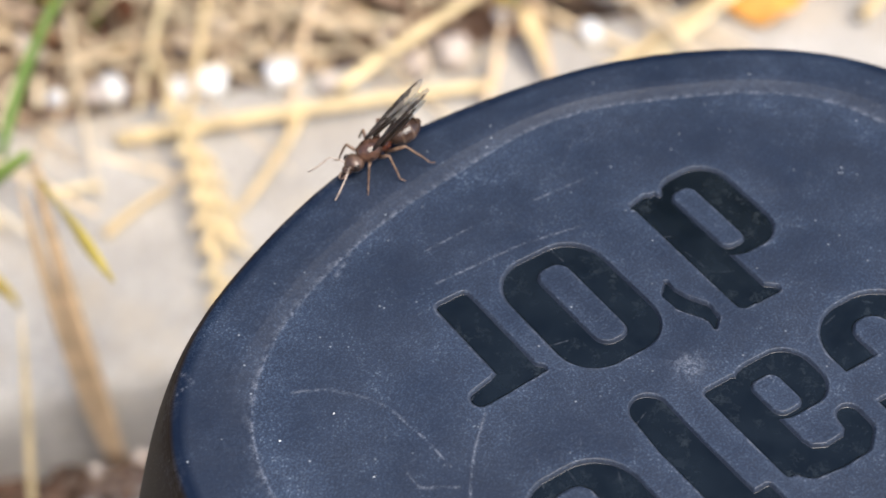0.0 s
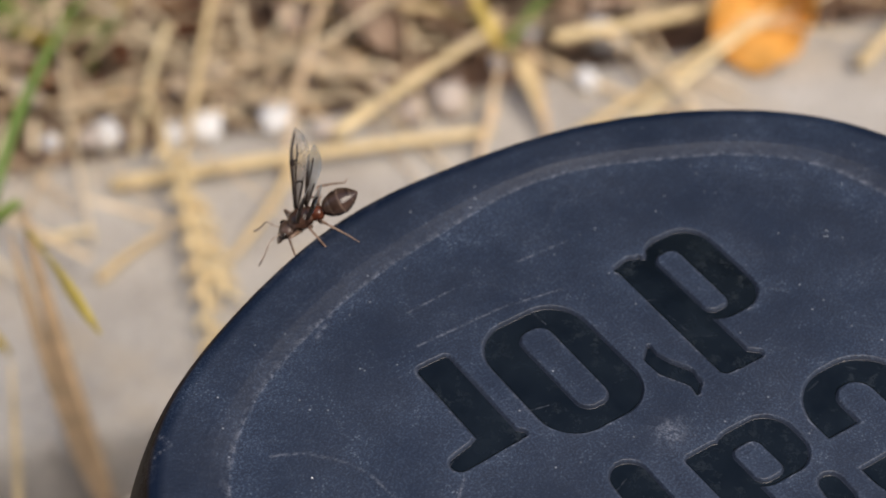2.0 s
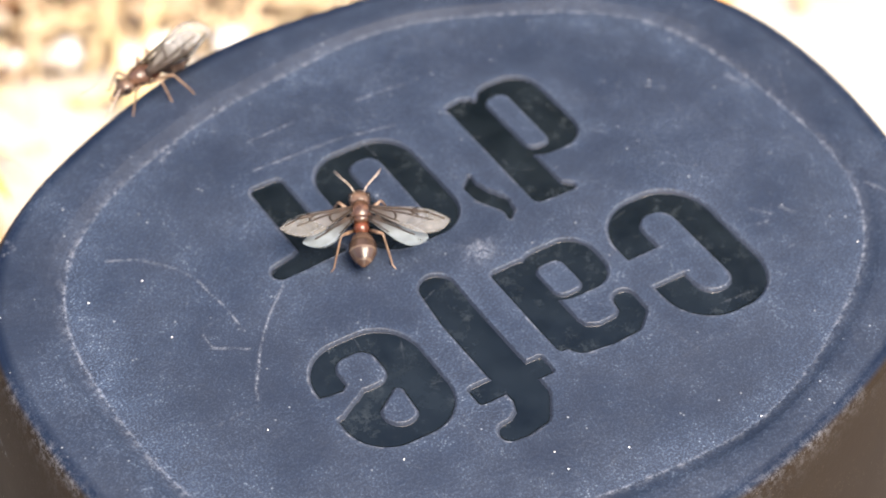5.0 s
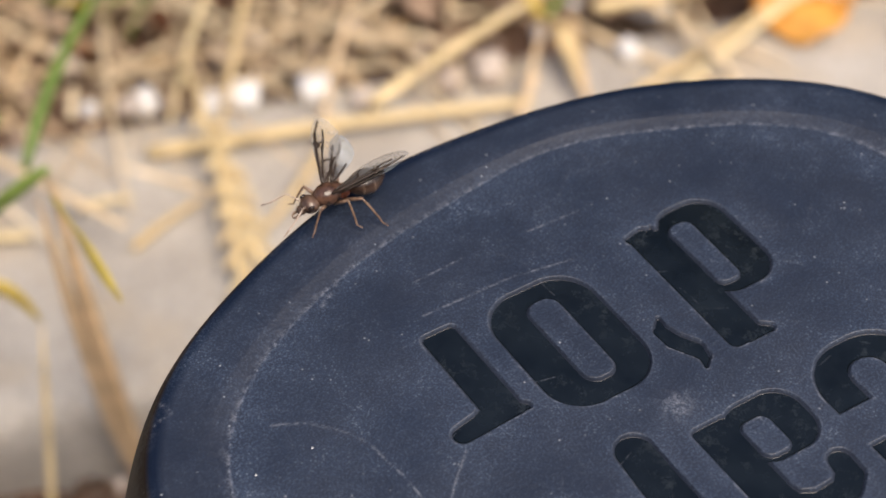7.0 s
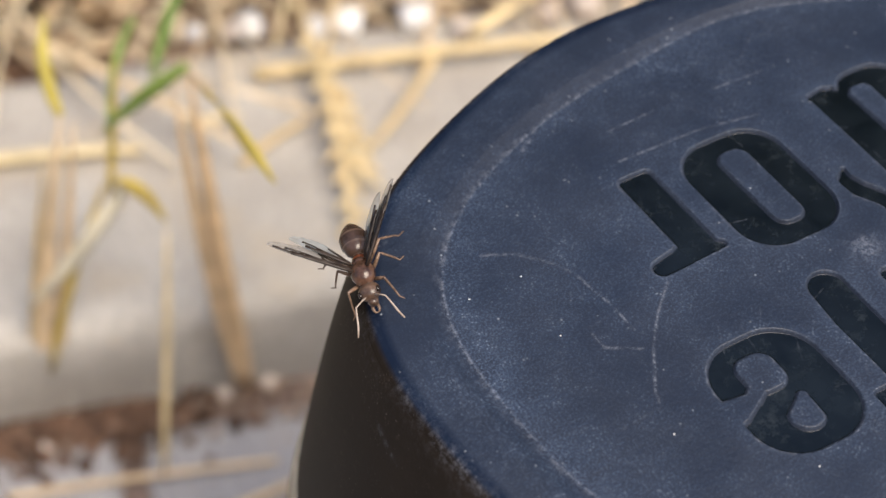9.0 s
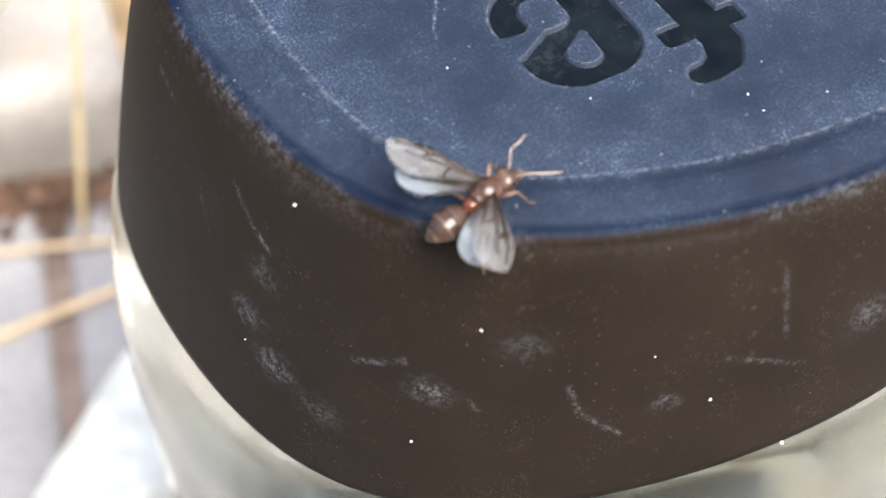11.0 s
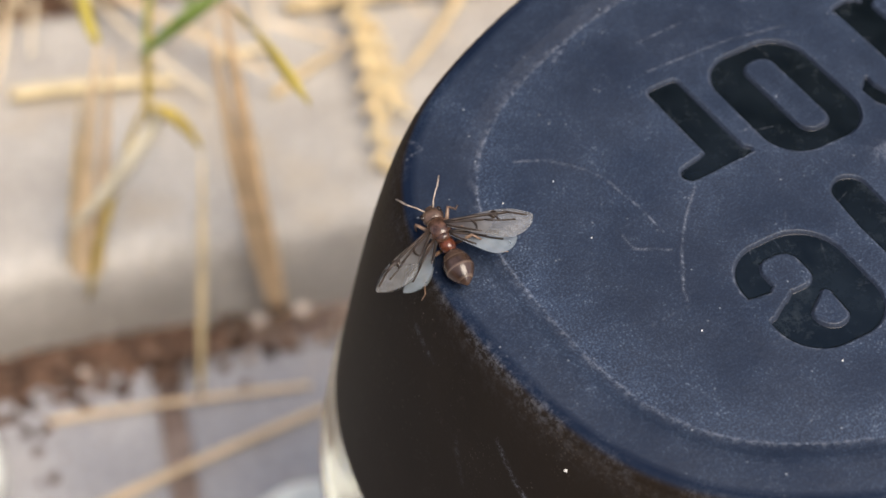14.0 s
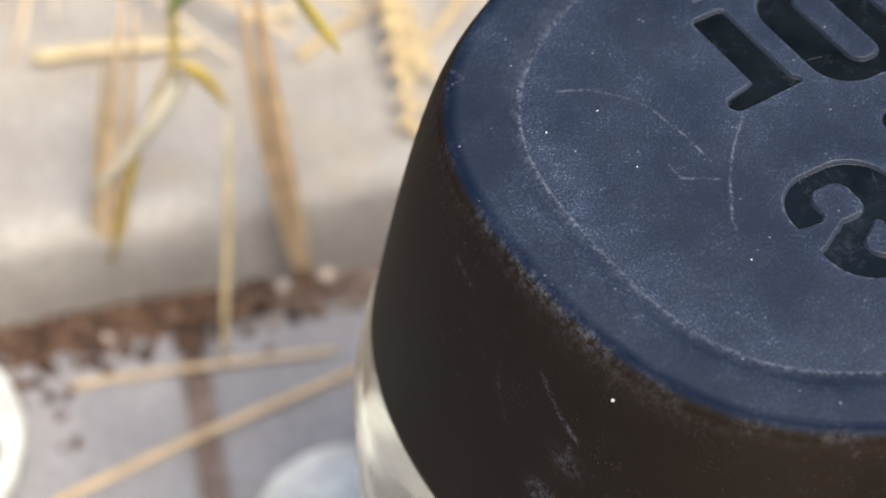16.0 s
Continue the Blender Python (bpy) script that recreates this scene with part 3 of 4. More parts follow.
    body = part("glass_body", bm, GLASS, jar, "clear glass jar body with a rounded shoulder")
    body.matrix_basis = pose(0, 0, 0, 0, 0, math.degrees(LID_TURN))
    return jar


def build_hedge():
    """The dark planting behind the bed, which closes the place and mirrors in the lid."""
    bm = bmesh.new()
    bmesh.ops.create_grid(bm, x_segments=160, y_segments=60, size=1.0)
    for v in bm.verts:
        x, s = v.co.x * 3.2 - 0.6, (v.co.y + 1) / 2
        top = 1.94 + 0.12 * noise.noise(Vector((x * 2.6, 0, 1))) + 0.10 * noise.noise(Vector((x * 9, 0, 4)))
        d = 0.10 * noise.noise(Vector((x * 3, s * 6, 2))) + 0.07 * noise.noise(Vector((x * 13, s * 24, 5)))
        v.co = (x, 1.35 + d + 0.25 * max(0, s - 0.85) * 4, s * top)
    ob = part("hedge", bm, HEDGE, None, smooth=False)
    tagged(ob, "dense dark green hedge behind the dry grass", "hedge", kind="structure")


def build_unseen_screen():
    """A plain dark screen, unseen, added behind the viewer to darken the lid's skirt."""
    bm = bmesh.new()
    bmesh.ops.create_cube(bm, size=1.0)
    for v in bm.verts:
        v.co = (v.co.x * 4.0, v.co.y * 0.12 - 0.80, (v.co.z + 0.5) * 0.75 - 0.02)
    ob = part("wall_south", bm, SCREEN_BROWN, None, smooth=False)
    tagged(ob, "plain dark brown screen, unseen, added behind the viewer to darken the lid's skirt", "wall", kind="structure")


build_ground()
build_unseen_screen()
build_hedge()
build_jar()
build_kerb()
build_soil_bank()
build_paving()


# ---- straw, stones and leaves ----
def stalk(name, a, mid, b, r, material, label, category="straw", group="dry straws on the kerb", flat=1.0, nodes=()):
    """One dry stem from a to b, bowed through mid, with swollen joints."""
    pts = curve_points(a, mid, b, 14)
    radii = [r * (1 - 0.35 * i / 14) * (1.25 if i in nodes else 1.0) for i in range(15)]
    bm = bmesh.new()
    tube(bm, pts, radii, 7, flat)
    ob = part(name, bm, material, None)
    tagged(ob, label, category, group)
    return ob


def build_stalks():
    z = KERB_TOP
    rows = (((-0.0620, 0.1268, z + .002), (-0.0300, 0.1305, z + .005), (0.0002, 0.1361, z + .003), .0013, STALK), ((-0.0262, 0.1348, z + .004), (-0.0136, 0.1448, z + .006), (0.0030, 0.1597, z + .005), .0012, STALK),
            ((0.0104, 0.1332, z + .002), (0.0260, 0.1432, z + .004), (0.0480, 0.1610, z + .005), .0009, STALK), ((0.0200, 0.1352, z + .002), (0.0330, 0.1462, z + .004), (0.0589, 0.1690, z + .006), .0009, STALK),
            ((-0.0462, 0.1673, z + .009), (-0.0482, 0.1505, z + .009), (-0.0510, 0.1236, z + .002), .0007, STALK), ((-0.0274, 0.1668, z + .007), (-0.0314, 0.1460, z + .008), (-0.0345, 0.1290, z + .002), .0006, TAN),
            ((-0.0538, 0.1589, z + .007), (-0.0565, 0.1480, z + .008), (-0.0590, 0.1330, z + .002), .0006, STALK), ((0.0115, 0.1558, z + .005), (0.0280, 0.1578, z + .006), (0.0470, 0.1640, z + .006), .0013, STALK),
            ((-0.0420, 0.1690, z + .006), (-0.0170, 0.1640, z + .007), (0.0030, 0.1604, z + .005), .0010, STALK), ((0.0540, 0.1800, z + .006), (0.0700, 0.1730, z + .006), (0.1100, 0.1810, z + .004), .0013, STALK),
            ((-0.0722, 0.1151, z + .002), (-0.0680, 0.1163, z + .003), (-0.0639, 0.1171, z + .002), .0007, STALK), ((-0.0629, 0.1078, z + .001), (-0.0590, 0.1120, z + .002), (-0.0530, 0.1166, z + .002), .0008, STALK),
            ((-0.0320, 0.1310, z + .003), (-0.0370, 0.1165, z + .004), (-0.0440, 0.1085, z + .002), .0008, STALK), ((0.0010, 0.1420, z + .003), (-0.0005, 0.1360, z + .004), (-0.0032, 0.1285, z + .002), .0007, TAN),
            ((0.0078, 0.1545, z + .004), (0.0085, 0.1430, z + .006), (0.0094, 0.1326, z + .002), .0008, TAN), ((-0.1050, 0.1065, z + .002), (-0.0920, 0.1085, z + .003), (-0.0790, 0.1098, z + .002), .0011, STALK),
            ((0.0600, 0.1022, .0020), (0.0820, 0.1073, .003), (0.1250, 0.1175, .003), .0013, STALK), ((0.0640, 0.1000, .0012), (0.0850, 0.1045, .002), (0.1150, 0.1118, .002), .0008, STALK),
            ((0.0640, 0.1500, z + .003), (0.0740, 0.1580, z + .006), (0.0800, 0.1720, z + .006), .0012, STALK), ((0.0900, 0.1580, z + .003), (0.1000, 0.1680, z + .006), (0.1060, 0.1820, z + .006), .0010, TAN),
            ((-0.0960, 0.0372, .0012), (-0.0722, 0.0512, .002), (-0.0400, 0.0675, .0012), .0008, TAN), ((-0.0960, 0.0580, .0010), (-0.0818, 0.0605, .002), (-0.0560, 0.0650, .0010), .0006, TAN),
            ((0.0890, 0.0795, .0012), (0.0925, 0.0800, .002), (0.0975, 0.0808, .0012), .0011, STALK))
    for a, m, b, r, mat in rows:
        stalk("straw", a, m, b, r, mat, "dry pale yellow grass straw lying by the kerb")


def build_ears():
    """Dry seed heads drooping over the kerb."""
    rng = random.Random(21)
    z = KERB_TOP
    for a, m, b, r in (((-0.0575, 0.1440, z + .007), (-0.0478, 0.1180, z + .008), (-0.0443, 0.0905, z + .002), .0012), ((-0.0510, 0.1300, z + .004), (-0.0475, 0.1150, z + .007), (-0.0430, 0.1030, z + .003), .0010)):
        ear = empty("grass_ear")
        tagged(ear, "drooping dry grass seed head over the kerb", "grass", "dry seed heads")
        bm = bmesh.new()
        pts = curve_points(a, m, b, 12)
        tube(bm, pts, [r * 0.5] * 13, 6)
        part("stalk", bm, STALK, ear)
        mesh = None
        for k in range(18):
            p = pts[3 + k // 2].lerp(pts[min(12, 4 + k // 2)], 0.5 * (k % 2))
            d = (pts[min(12, 4 + k // 2)] - pts[2 + k // 2]).normalized()
            if mesh is None:
                bm = bmesh.new()
                ellipsoid(bm, (0.0019, 0, 0), (0.0024, r * 0.52, r * 0.42), 8, 6)
                sp = part("spikelet", bm, STALK, ear)
                mesh = sp.data
            else:
                sp = new("spikelet", mesh)
                sp.parent = ear
            q = d.to_track_quat("X", "Z").to_matrix().to_4x4()
            sp.matrix_basis = Matrix.Translation(p) @ q @ pose(0, 0, 0, rng.uniform(-60, 60), rng.uniform(-12, 4), (38 if k % 2 else -38) + rng.uniform(-8, 8))


def build_litter():
    """The mat of dead grass behind the kerb."""
    rng = random.Random(11)
    bm = bmesh.new()
    for k in range(3200):
        x, y = rng.uniform(-0.26, 0.30), KERB_WIDE + 0.003 + 0.20 * rng.random() ** 1.2
        if noise.noise(Vector((x * 38, y * 55, 7))) > 0.16 and k % 5:
            continue
        p = on_kerb(x, y, KERB_TOP + rng.uniform(-0.004, 0.006))
        a, l = rng.gauss(0.5, 1.3), rng.uniform(0.008, 0.050) if k % 9 else rng.uniform(0.05, 0.09)
        d = Vector((math.cos(a), math.sin(a), 0)) * l
        up = Vector((0, 0, rng.uniform(0.0, 0.006)))
        side = Vector((-d.y, d.x, 0)) * rng.uniform(-0.16, 0.16)
        q = p + d + Vector((0, 0, rng.uniform(-0.004, 0.006)))
        r = rng.uniform(0.00018, 0.00050) if k % 8 else rng.uniform(0.0005, 0.0011)
        tube(bm, curve_points(p, (p + q) / 2 + up + side, q, 5), [r, r * 1.1, r, r * 0.9, r * 0.8, r * 0.5], 4, rng.choice((0.25, 0.4, 1.0)))
    ob = part("dry_grass", bm, STRAW, None)
    tagged(ob, "tangled mat of dry straw-coloured grass behind the kerb", "dry grass", kind="stuff")
    bm = bmesh.new()
    for _ in range(900):
        x, y = rng.uniform(-0.25, 0.30), KERB_WIDE + 0.002 + 0.12 * rng.random() ** 1.5
        made = bmesh.ops.create_icosphere(bm, subdivisions=1, radius=rng.uniform(0.0005, 0.0022))["verts"]
        p = on_kerb(x, y, KERB_TOP - 0.003)
        for v in made:
            v.co = v.co * rng.uniform(0.7, 1.25) + p
    for _ in range(420):
        x = rng.choice((rng.uniform(0.06, 0.11), rng.uniform(-0.11, -0.04), rng.uniform(-0.2, 0.3)))
        p = on_kerb(x, -0.0005 - abs(rng.gauss(0, 0.0035)), 0.0003)
        made = bmesh.ops.create_icosphere(bm, subdivisions=1, radius=rng.uniform(0.0003, 0.0010))["verts"]
        for v in made:
            v.co = v.co * rng.uniform(0.7, 1.25) + p
    crumbs = bmesh.new()
    for _ in range(230):
        p = on_kerb(rng.gauss(-0.085, 0.009), -0.0045 - rng.gauss(0, 0.0030), rng.uniform(-0.0002, 0.0009))
        made = bmesh.ops.create_icosphere(crumbs, subdivisions=1, radius=rng.uniform(0.0003, 0.0010))["verts"]
        for v in made:
            v.co = v.co * rng.uniform(0.7, 1.25) + p
    for k in range(420):
        p = Vector((rng.gauss(-0.086, 0.009), 0, 0.0002)) if k % 3 else Vector((rng.gauss(-0.104, 0.006), 0, 0.0002))
        p.y = 0.0945 + 0.231 * p.x - 0.0005 - abs(rng.gauss(0, 0.0035 if k % 3 else 0.010))
        made = bmesh.ops.create_icosphere(crumbs, subdivisions=1, radius=rng.uniform(0.0004, 0.0015))["verts"]
        for v in made:
            v.co = v.co * rng.uniform(0.7, 1.25) + p
    tagged(part("soil_crumbs", crumbs, CRUMB, None), "dark brown soil crumbs at the kerb's foot", "soil", kind="stuff")
    ob = part("grit", bm, GRIT, None)
    tagged(ob, "loose brown and grey grit along the kerb", "gravel", kind="stuff")


def build_scraps():
    """Curled brown and straw-coloured leaf scraps in the litter."""
    rng = random.Random(19)
    bms = (bmesh.new(), bmesh.new(), bmesh.new())
    for k in range(330):
        bm = bms[k % 3]
        x, y = rng.uniform(-0.14, 0.16), KERB_WIDE + 0.006 + 0.11 * rng.random()
        p = on_kerb(x, y, KERB_TOP + rng.uniform(-0.001, 0.006))
        big = 1.6 if k % 3 == 2 else 1.0
        l, w, turn = big * rng.uniform(0.005, 0.014), big * rng.uniform(0.002, 0.0045), pose(0, 0, 0, rng.uniform(-40, 40), rng.uniform(-35, 35), rng.uniform(0, 360))
        rows = []
        for i in range(5):
            s = i / 4
            ww = w * math.sin(math.pi * (0.12 + 0.8 * s))
            rows.append([bm.verts.new(p + turn @ Vector(((s - 0.5) * l, q * ww, 0.5 * w * q * q + 0.2 * l * (s - 0.5) ** 2 + rng.uniform(-.0003, .0003)))) for q in (-1, -0.4, 0.4, 1)])
        for a, b in zip(rows, rows[1:]):
            for q in range(3):
                bm.faces.new((a[q], b[q], b[q + 1], a[q + 1]))
    for bm, mat, label in zip(bms, (SCRAP, STRAW, PAPER), ("curled reddish brown leaf scraps among dry grass", "pale dry leaf scraps among dry grass", "papery tan dead leaves among dry grass")):
        bmesh.ops.solidify(bm, geom=bm.faces[:], thickness=0.0002)
        tagged(part("leaf_litter", bm, mat, None), label, "leaf litter", kind="stuff")


def build_stones():
    rng = random.Random(4)
    spots = [(-0.0638, 0.1396, .0036, QUARTZ), (-0.0523, 0.1391, .0038, QUARTZ), (-0.0470, 0.1391, .0042, QUARTZ), (-0.0354, 0.1404, .0042, QUARTZ), (-0.0065, 0.1442, .0044, PEBBLE), (-0.0271, 0.1382, .0032, PEBBLE),
             (-0.0130, 0.1420, .0036, PEBBLE), (0.0209, 0.1607, .0045, QUARTZ), (0.0170, 0.1490, .0030, QUARTZ), (-0.0780, 0.1500, .0040, PEBBLE), (0.0730, 0.1090, .0022, PEBBLE), (0.0800, 0.1105, .0024, PEBBLE),
             (0.0880, 0.1120, .0022, PEBBLE), (-0.0582, 0.0797, .0015, PEBBLE), (-0.0915, 0.0672, .0014, PEBBLE), (-0.0650, 0.0775, .0014, PEBBLE),
             (0.0835, 0.1100, .0014, QUARTZ), (0.0765, 0.1085, .0013, PEBBLE), (0.0920, 0.1130, .0016, PEBBLE)]
    for k in range(16):
        spots.append((-0.072 + 0.0068 * k + rng.uniform(-.002, .002), 0.1375 + 0.0013 * k + rng.uniform(0, .012), rng.uniform(.0014, .0032), rng.choice((QUARTZ, PEBBLE, PEBBLE))))
    for x, y, s, mat in spots:
        bm = bmesh.new()
        lump(bm, (s, s * 0.8, s * 0.75), rng)
        ob = part("stone", bm, mat, None)
        low = 0.0 if y < 0.12 else KERB_TOP if y < 0.150 + 0.231 * x else KERB_TOP - 0.0015
        ob.matrix_basis = pose(x, y, low + s * 0.5, 0, 0, rng.uniform(0, 360))
        tagged(ob, "small white angular stone in dry grass" if mat is QUARTZ else "small rounded brown pebble by the kerb", "stone", "stones by the kerb")


def blade(name, a, mid, b, w, mat, parent=None, label=""):
    pts = curve_points(a, mid, b, 12)
    bm = bmesh.new()
    tube(bm, pts, [1.25 * w * (0.55 + 0.45 * math.sin(min(1, i / 5) * math.pi / 2)) * (1 - (i / 12.5) ** 3) for i in range(13)], 6, 0.18, (0.3, -1, 0.2))
    return part(name, bm, mat, parent, label)


def build_plants():
    tuft = empty("grass_tuft")
    tagged(tuft, "half-dead grass tuft with green and yellow blades by the kerb", "grass")
    for a, m, b, w, mat, lab in (
        ((-0.0926, 0.0738, 0.0), (-0.0890, 0.0740, 0.030), (-0.0813, 0.0760, 0.0660), .0011, TAN, "dry tan stem"),
        ((-0.0915, 0.0742, 0.0), (-0.0855, 0.0745, 0.030), (-0.0800, 0.0770, 0.0640), .0008, TAN, "dry tan stem"),
        ((-0.0938, 0.0732, 0.0), (-0.0905, 0.0750, 0.030), (-0.0850, 0.0770, 0.0560), .0007, STALK, "dry tan stem"),
        ((-0.0612, 0.0790, 0.0), (-0.0625, 0.0750, 0.036), (-0.0640, 0.0765, 0.0735), .0012, TAN, "dry tan stem"),
        ((-0.0622, 0.0785, 0.0), (-0.0650, 0.0750, 0.036), (-0.0662, 0.0770, 0.0690), .0010, TAN, "dry tan stem"),
        ((-0.0730, 0.0616, 0.001), (-0.0695, 0.0680, 0.036), (-0.0694, 0.0750, 0.0455), .0005, STALK, "dry pale stem"),
        ((-0.0640, 0.0765, 0.0735), (-0.0605, 0.0640, 0.0850), (-0.0580, 0.0580, 0.0875), .0006, TAN, "dry pale stem"),
        ((-0.0600, 0.0625, 0.0858), (-0.0548, 0.0520, 0.0900), (-0.0502, 0.0451, 0.0885), .0010, YELLOW, "yellowing blade"),
        ((-0.0640, 0.0765, 0.0750), (-0.0705, 0.0740, 0.0715), (-0.0757, 0.0735, 0.0655), .0010, GREEN, "green blade"),
        ((-0.0721, 0.0884, 0.0720), (-0.0756, 0.0839, 0.0690), (-0.0750, 0.0739, 0.0640), .0006, GREEN, "green blade"),
        ((-0.0751, 0.0750, 0.0546), (-0.0715, 0.0750, 0.0530), (-0.0694, 0.0750, 0.0455), .0009, YELLOW, "yellowing blade"),
        ((-0.0738, 0.0770, 0.0525), (-0.0830, 0.0735, 0.0375), (-0.0915, 0.0740, 0.0270), .0012, PALE, "whitish dry blade"),
        ((-0.0813, 0.0760, 0.0660), (-0.0840, 0.0790, 0.0720), (-0.0830, 0.0850, 0.0760), .0008, YELLOW, "yellowing blade"),
        ((-0.0900, 0.0735, 0.0120), (-0.0835, 0.0750, 0.0380), (-0.0757, 0.0760, 0.0560), .0006, YELLOW, "yellowing blade"),
        ((-0.0765, 0.0760, 0.0500), (-0.0755, 0.0765, 0.0600), (-0.0735, 0.0790, 0.0740), .0005, YELLOW, "yellowing blade"),
    ):
        blade("blade", a, m, b, w, mat, tuft, lab)
    blade("blade", (-0.0720, 0.0930, 0.0560), (-0.0690, 0.1080, 0.0640), (-0.0600, 0.1320, 0.0620), .0009, GREEN, tuft, "green blade")
    clump, rng = empty("grass_clump"), random.Random(6)
    tagged(clump, "low clump of fresh green grass in the litter", "grass")
    for k in range(16):
        a = Vector((rng.gauss(-0.076, 0.007), rng.gauss(0.172, 0.005), 0.014))
        d = Vector((rng.gauss(0, 0.010), rng.gauss(-0.004, 0.008), rng.uniform(0.010, 0.022)))
        blade("blade", a, a + d * 0.5 + Vector((0, 0, 0.006)), a + d, rng.uniform(.0006, .0011), YELLOW if k % 4 == 0 else GREEN, clump, "")
    sprout = empty("grass_sprout")
    tagged(sprout, "small grass sprout with green and withered blades on the kerb", "grass")
    for a, m, b, w, mat, lab in (
        ((0.0026, 0.1551, 0.0230), (-0.0005, 0.1590, 0.0300), (-0.0060, 0.1660, 0.0330), .0010, YELLOW, "yellowing blade"),
        ((0.0034, 0.1551, 0.0230), (0.0080, 0.1590, 0.0290), (0.0155, 0.1655, 0.0320), .0009, GREEN, "green blade"),
        ((0.0040, 0.1545, 0.0240), (0.0065, 0.1480, 0.0280), (0.0094, 0.1350, 0.0225), .0016, STALK, "withered pale blade"),
        ((0.0030, 0.1545, 0.0240), (0.0015, 0.1440, 0.0270), (-0.0033, 0.1270, 0.0225), .0008, TAN, "withered pale blade"),
    ):
        blade("blade", a, m, b, w, mat, sprout, lab)


def build_leaf():
    bm = bmesh.new()
    n, m = 14, 9
    grid = []
    for i in range(n + 1):
        s = i / n
        w = 0.0085 * math.sin(math.pi * min(1, s * 1.02)) ** 0.7
        row = []
        for j in range(m + 1):
            q = 2 * j / m - 1
            row.append(bm.verts.new((s * 0.018 - 0.009, q * w + 0.0006 * math.sin(s * 17 + q), (0.009 if q > 0 else 0.0015) * q * q + 0.002 * s * s + 0.0012 * math.sin(6 * s + 3 * q))))
        grid.append(row)
    for a, b in zip(grid, grid[1:]):
        for j in range(m):
            bm.faces.new((a[j], b[j], b[j + 1], a[j + 1]))
    bmesh.ops.remove_doubles(bm, verts=bm.verts[:], dist=1e-6)
    bmesh.ops.solidify(bm, geom=bm.faces[:], thickness=0.0003)
    leaf = empty("fallen_leaf", pose(0.0482, 0.1580, KERB_TOP + 0.003, 12, -6, 8))
    tagged(leaf, "curled orange fallen leaf on the kerb", "leaf")
    part("leaf_blade", bm, LEAF, leaf)
    bm = bmesh.new()
    tube(bm, curve_points((-0.009, 0, 0.001), (0.0, 0, 0.0008), (0.013, 0.003, 0.004), 8), 0.0004, 5)
    part("leaf_stem", bm, TAN, leaf)


def turned(prof, sides, closed):
    """A mesh turned about z from (radius, height) pairs."""
    bm = bmesh.new()
    rows = [[bm.verts.new((max(r, 1e-5) * math.cos(a), max(r, 1e-5) * math.sin(a), z)) for a in (2 * math.pi * k / sides for k in range(sides))] for r, z in prof]
    for a, b in zip(rows, rows[1:] + (rows[:1] if closed else [])):
        for k in range(sides):
            bm.faces.new((a[k], b[k], b[(k + 1) % sides], a[(k + 1) % sides]))
    bmesh.ops.remove_doubles(bm, verts=bm.verts[:], dist=1e-5)
    bmesh.ops.recalc_face_normals(bm, faces=bm.faces[:])
    return bm


def build_white_scoop():
    """A flat scoop: a round head running out into a narrower tongue, with a raised lip."""
    head, tongue, r0, r1 = Vector((-0.0530, 0.0335)), Vector((-0.0690, 0.0160)), 0.0132, 0.0046
    axis = (tongue - head).normalized()
    start = math.atan2(axis.y, axis.x)
    lean = math.acos((r0 - r1) / (tongue - head).length)

    def outline(inset):
        arc = [(head, r0, start + lean + (2 * math.pi - 2 * lean) * k / 40) for k in range(41)]
        arc += [(tongue, r1, start - lean + 2 * lean * k / 16) for k in range(17)]
        return [c + Vector((math.cos(a), math.sin(a))) * (r - inset) for c, r, a in arc]
    scoop = empty("plastic_scoop")
    tagged(scoop, "flat white plastic scoop lying on the pavers", "scoop")

    def shell(rings, close):
        bm = bmesh.new()
        rows = [[bm.verts.new((p.x, p.y, z)) for p in outline(inset)] for inset, z in rings]
        for a, b in zip(rows, rows[1:] + (rows[:1] if close else [])):
            for k in range(len(a)):
                bm.faces.new((a[k], a[(k + 1) % len(a)], b[(k + 1) % len(a)], b[k]))
        if not close:
            bm.faces.new(rows[0])
            bm.faces.new(rows[-1])
        bmesh.ops.recalc_face_normals(bm, faces=bm.faces[:])
        return bm
    part("bowl", shell(((0.0012, 0.0012), (0.0012, 0.0030), (0.0024, 0.0034), (0.0040, 0.0035)), False), WHITE, scoop)
    part("lip", shell(((0.0, 0.0), (-0.0002, 0.0024), (0.0003, 0.0034), (0.0009, 0.0033), (0.0011, 0.0012), (0.0011, 0.0)), True), WHITE, scoop)


def build_tub_lid():
    lid = empty("tub_lid", pose(-0.1205, 0.0450, 0))
    tagged(lid, "white plastic tub lid with blue print on the pavers", "lid")
    part("lid_panel", turned(((0.0, 0.0038), (0.0150, 0.0038), (0.0168, 0.0042), (0.0168, 0.0030), (0.0, 0.0028)), 72, False), WHITE, lid)
    bm = bmesh.new()
    rows = [[bm.verts.new((r * math.cos(a), r * math.sin(a), z)) for a in (radians(-55 + 6 * k) for k in range(11))] for r, z in ((0.0090, 0.0042), (0.0125, 0.0043), (0.0160, 0.0044))]
    for a, b in zip(rows, rows[1:]):
        for k in range(10):
            bm.faces.new((a[k], b[k], b[k + 1], a[k + 1]))
    bmesh.ops.solidify(bm, geom=bm.faces[:], thickness=0.00015)
    part("print", bm, BLUE, lid, "bright blue printed patch")
    part("lid_rim", turned(((0.0169, 0.0040), (0.0174, 0.0054), (0.0184, 0.0058), (0.0194, 0.0050), (0.0197, 0.0), (0.0188, 0.0), (0.0185, 0.0040)), 72, True), WHITE, lid, "white raised rim")


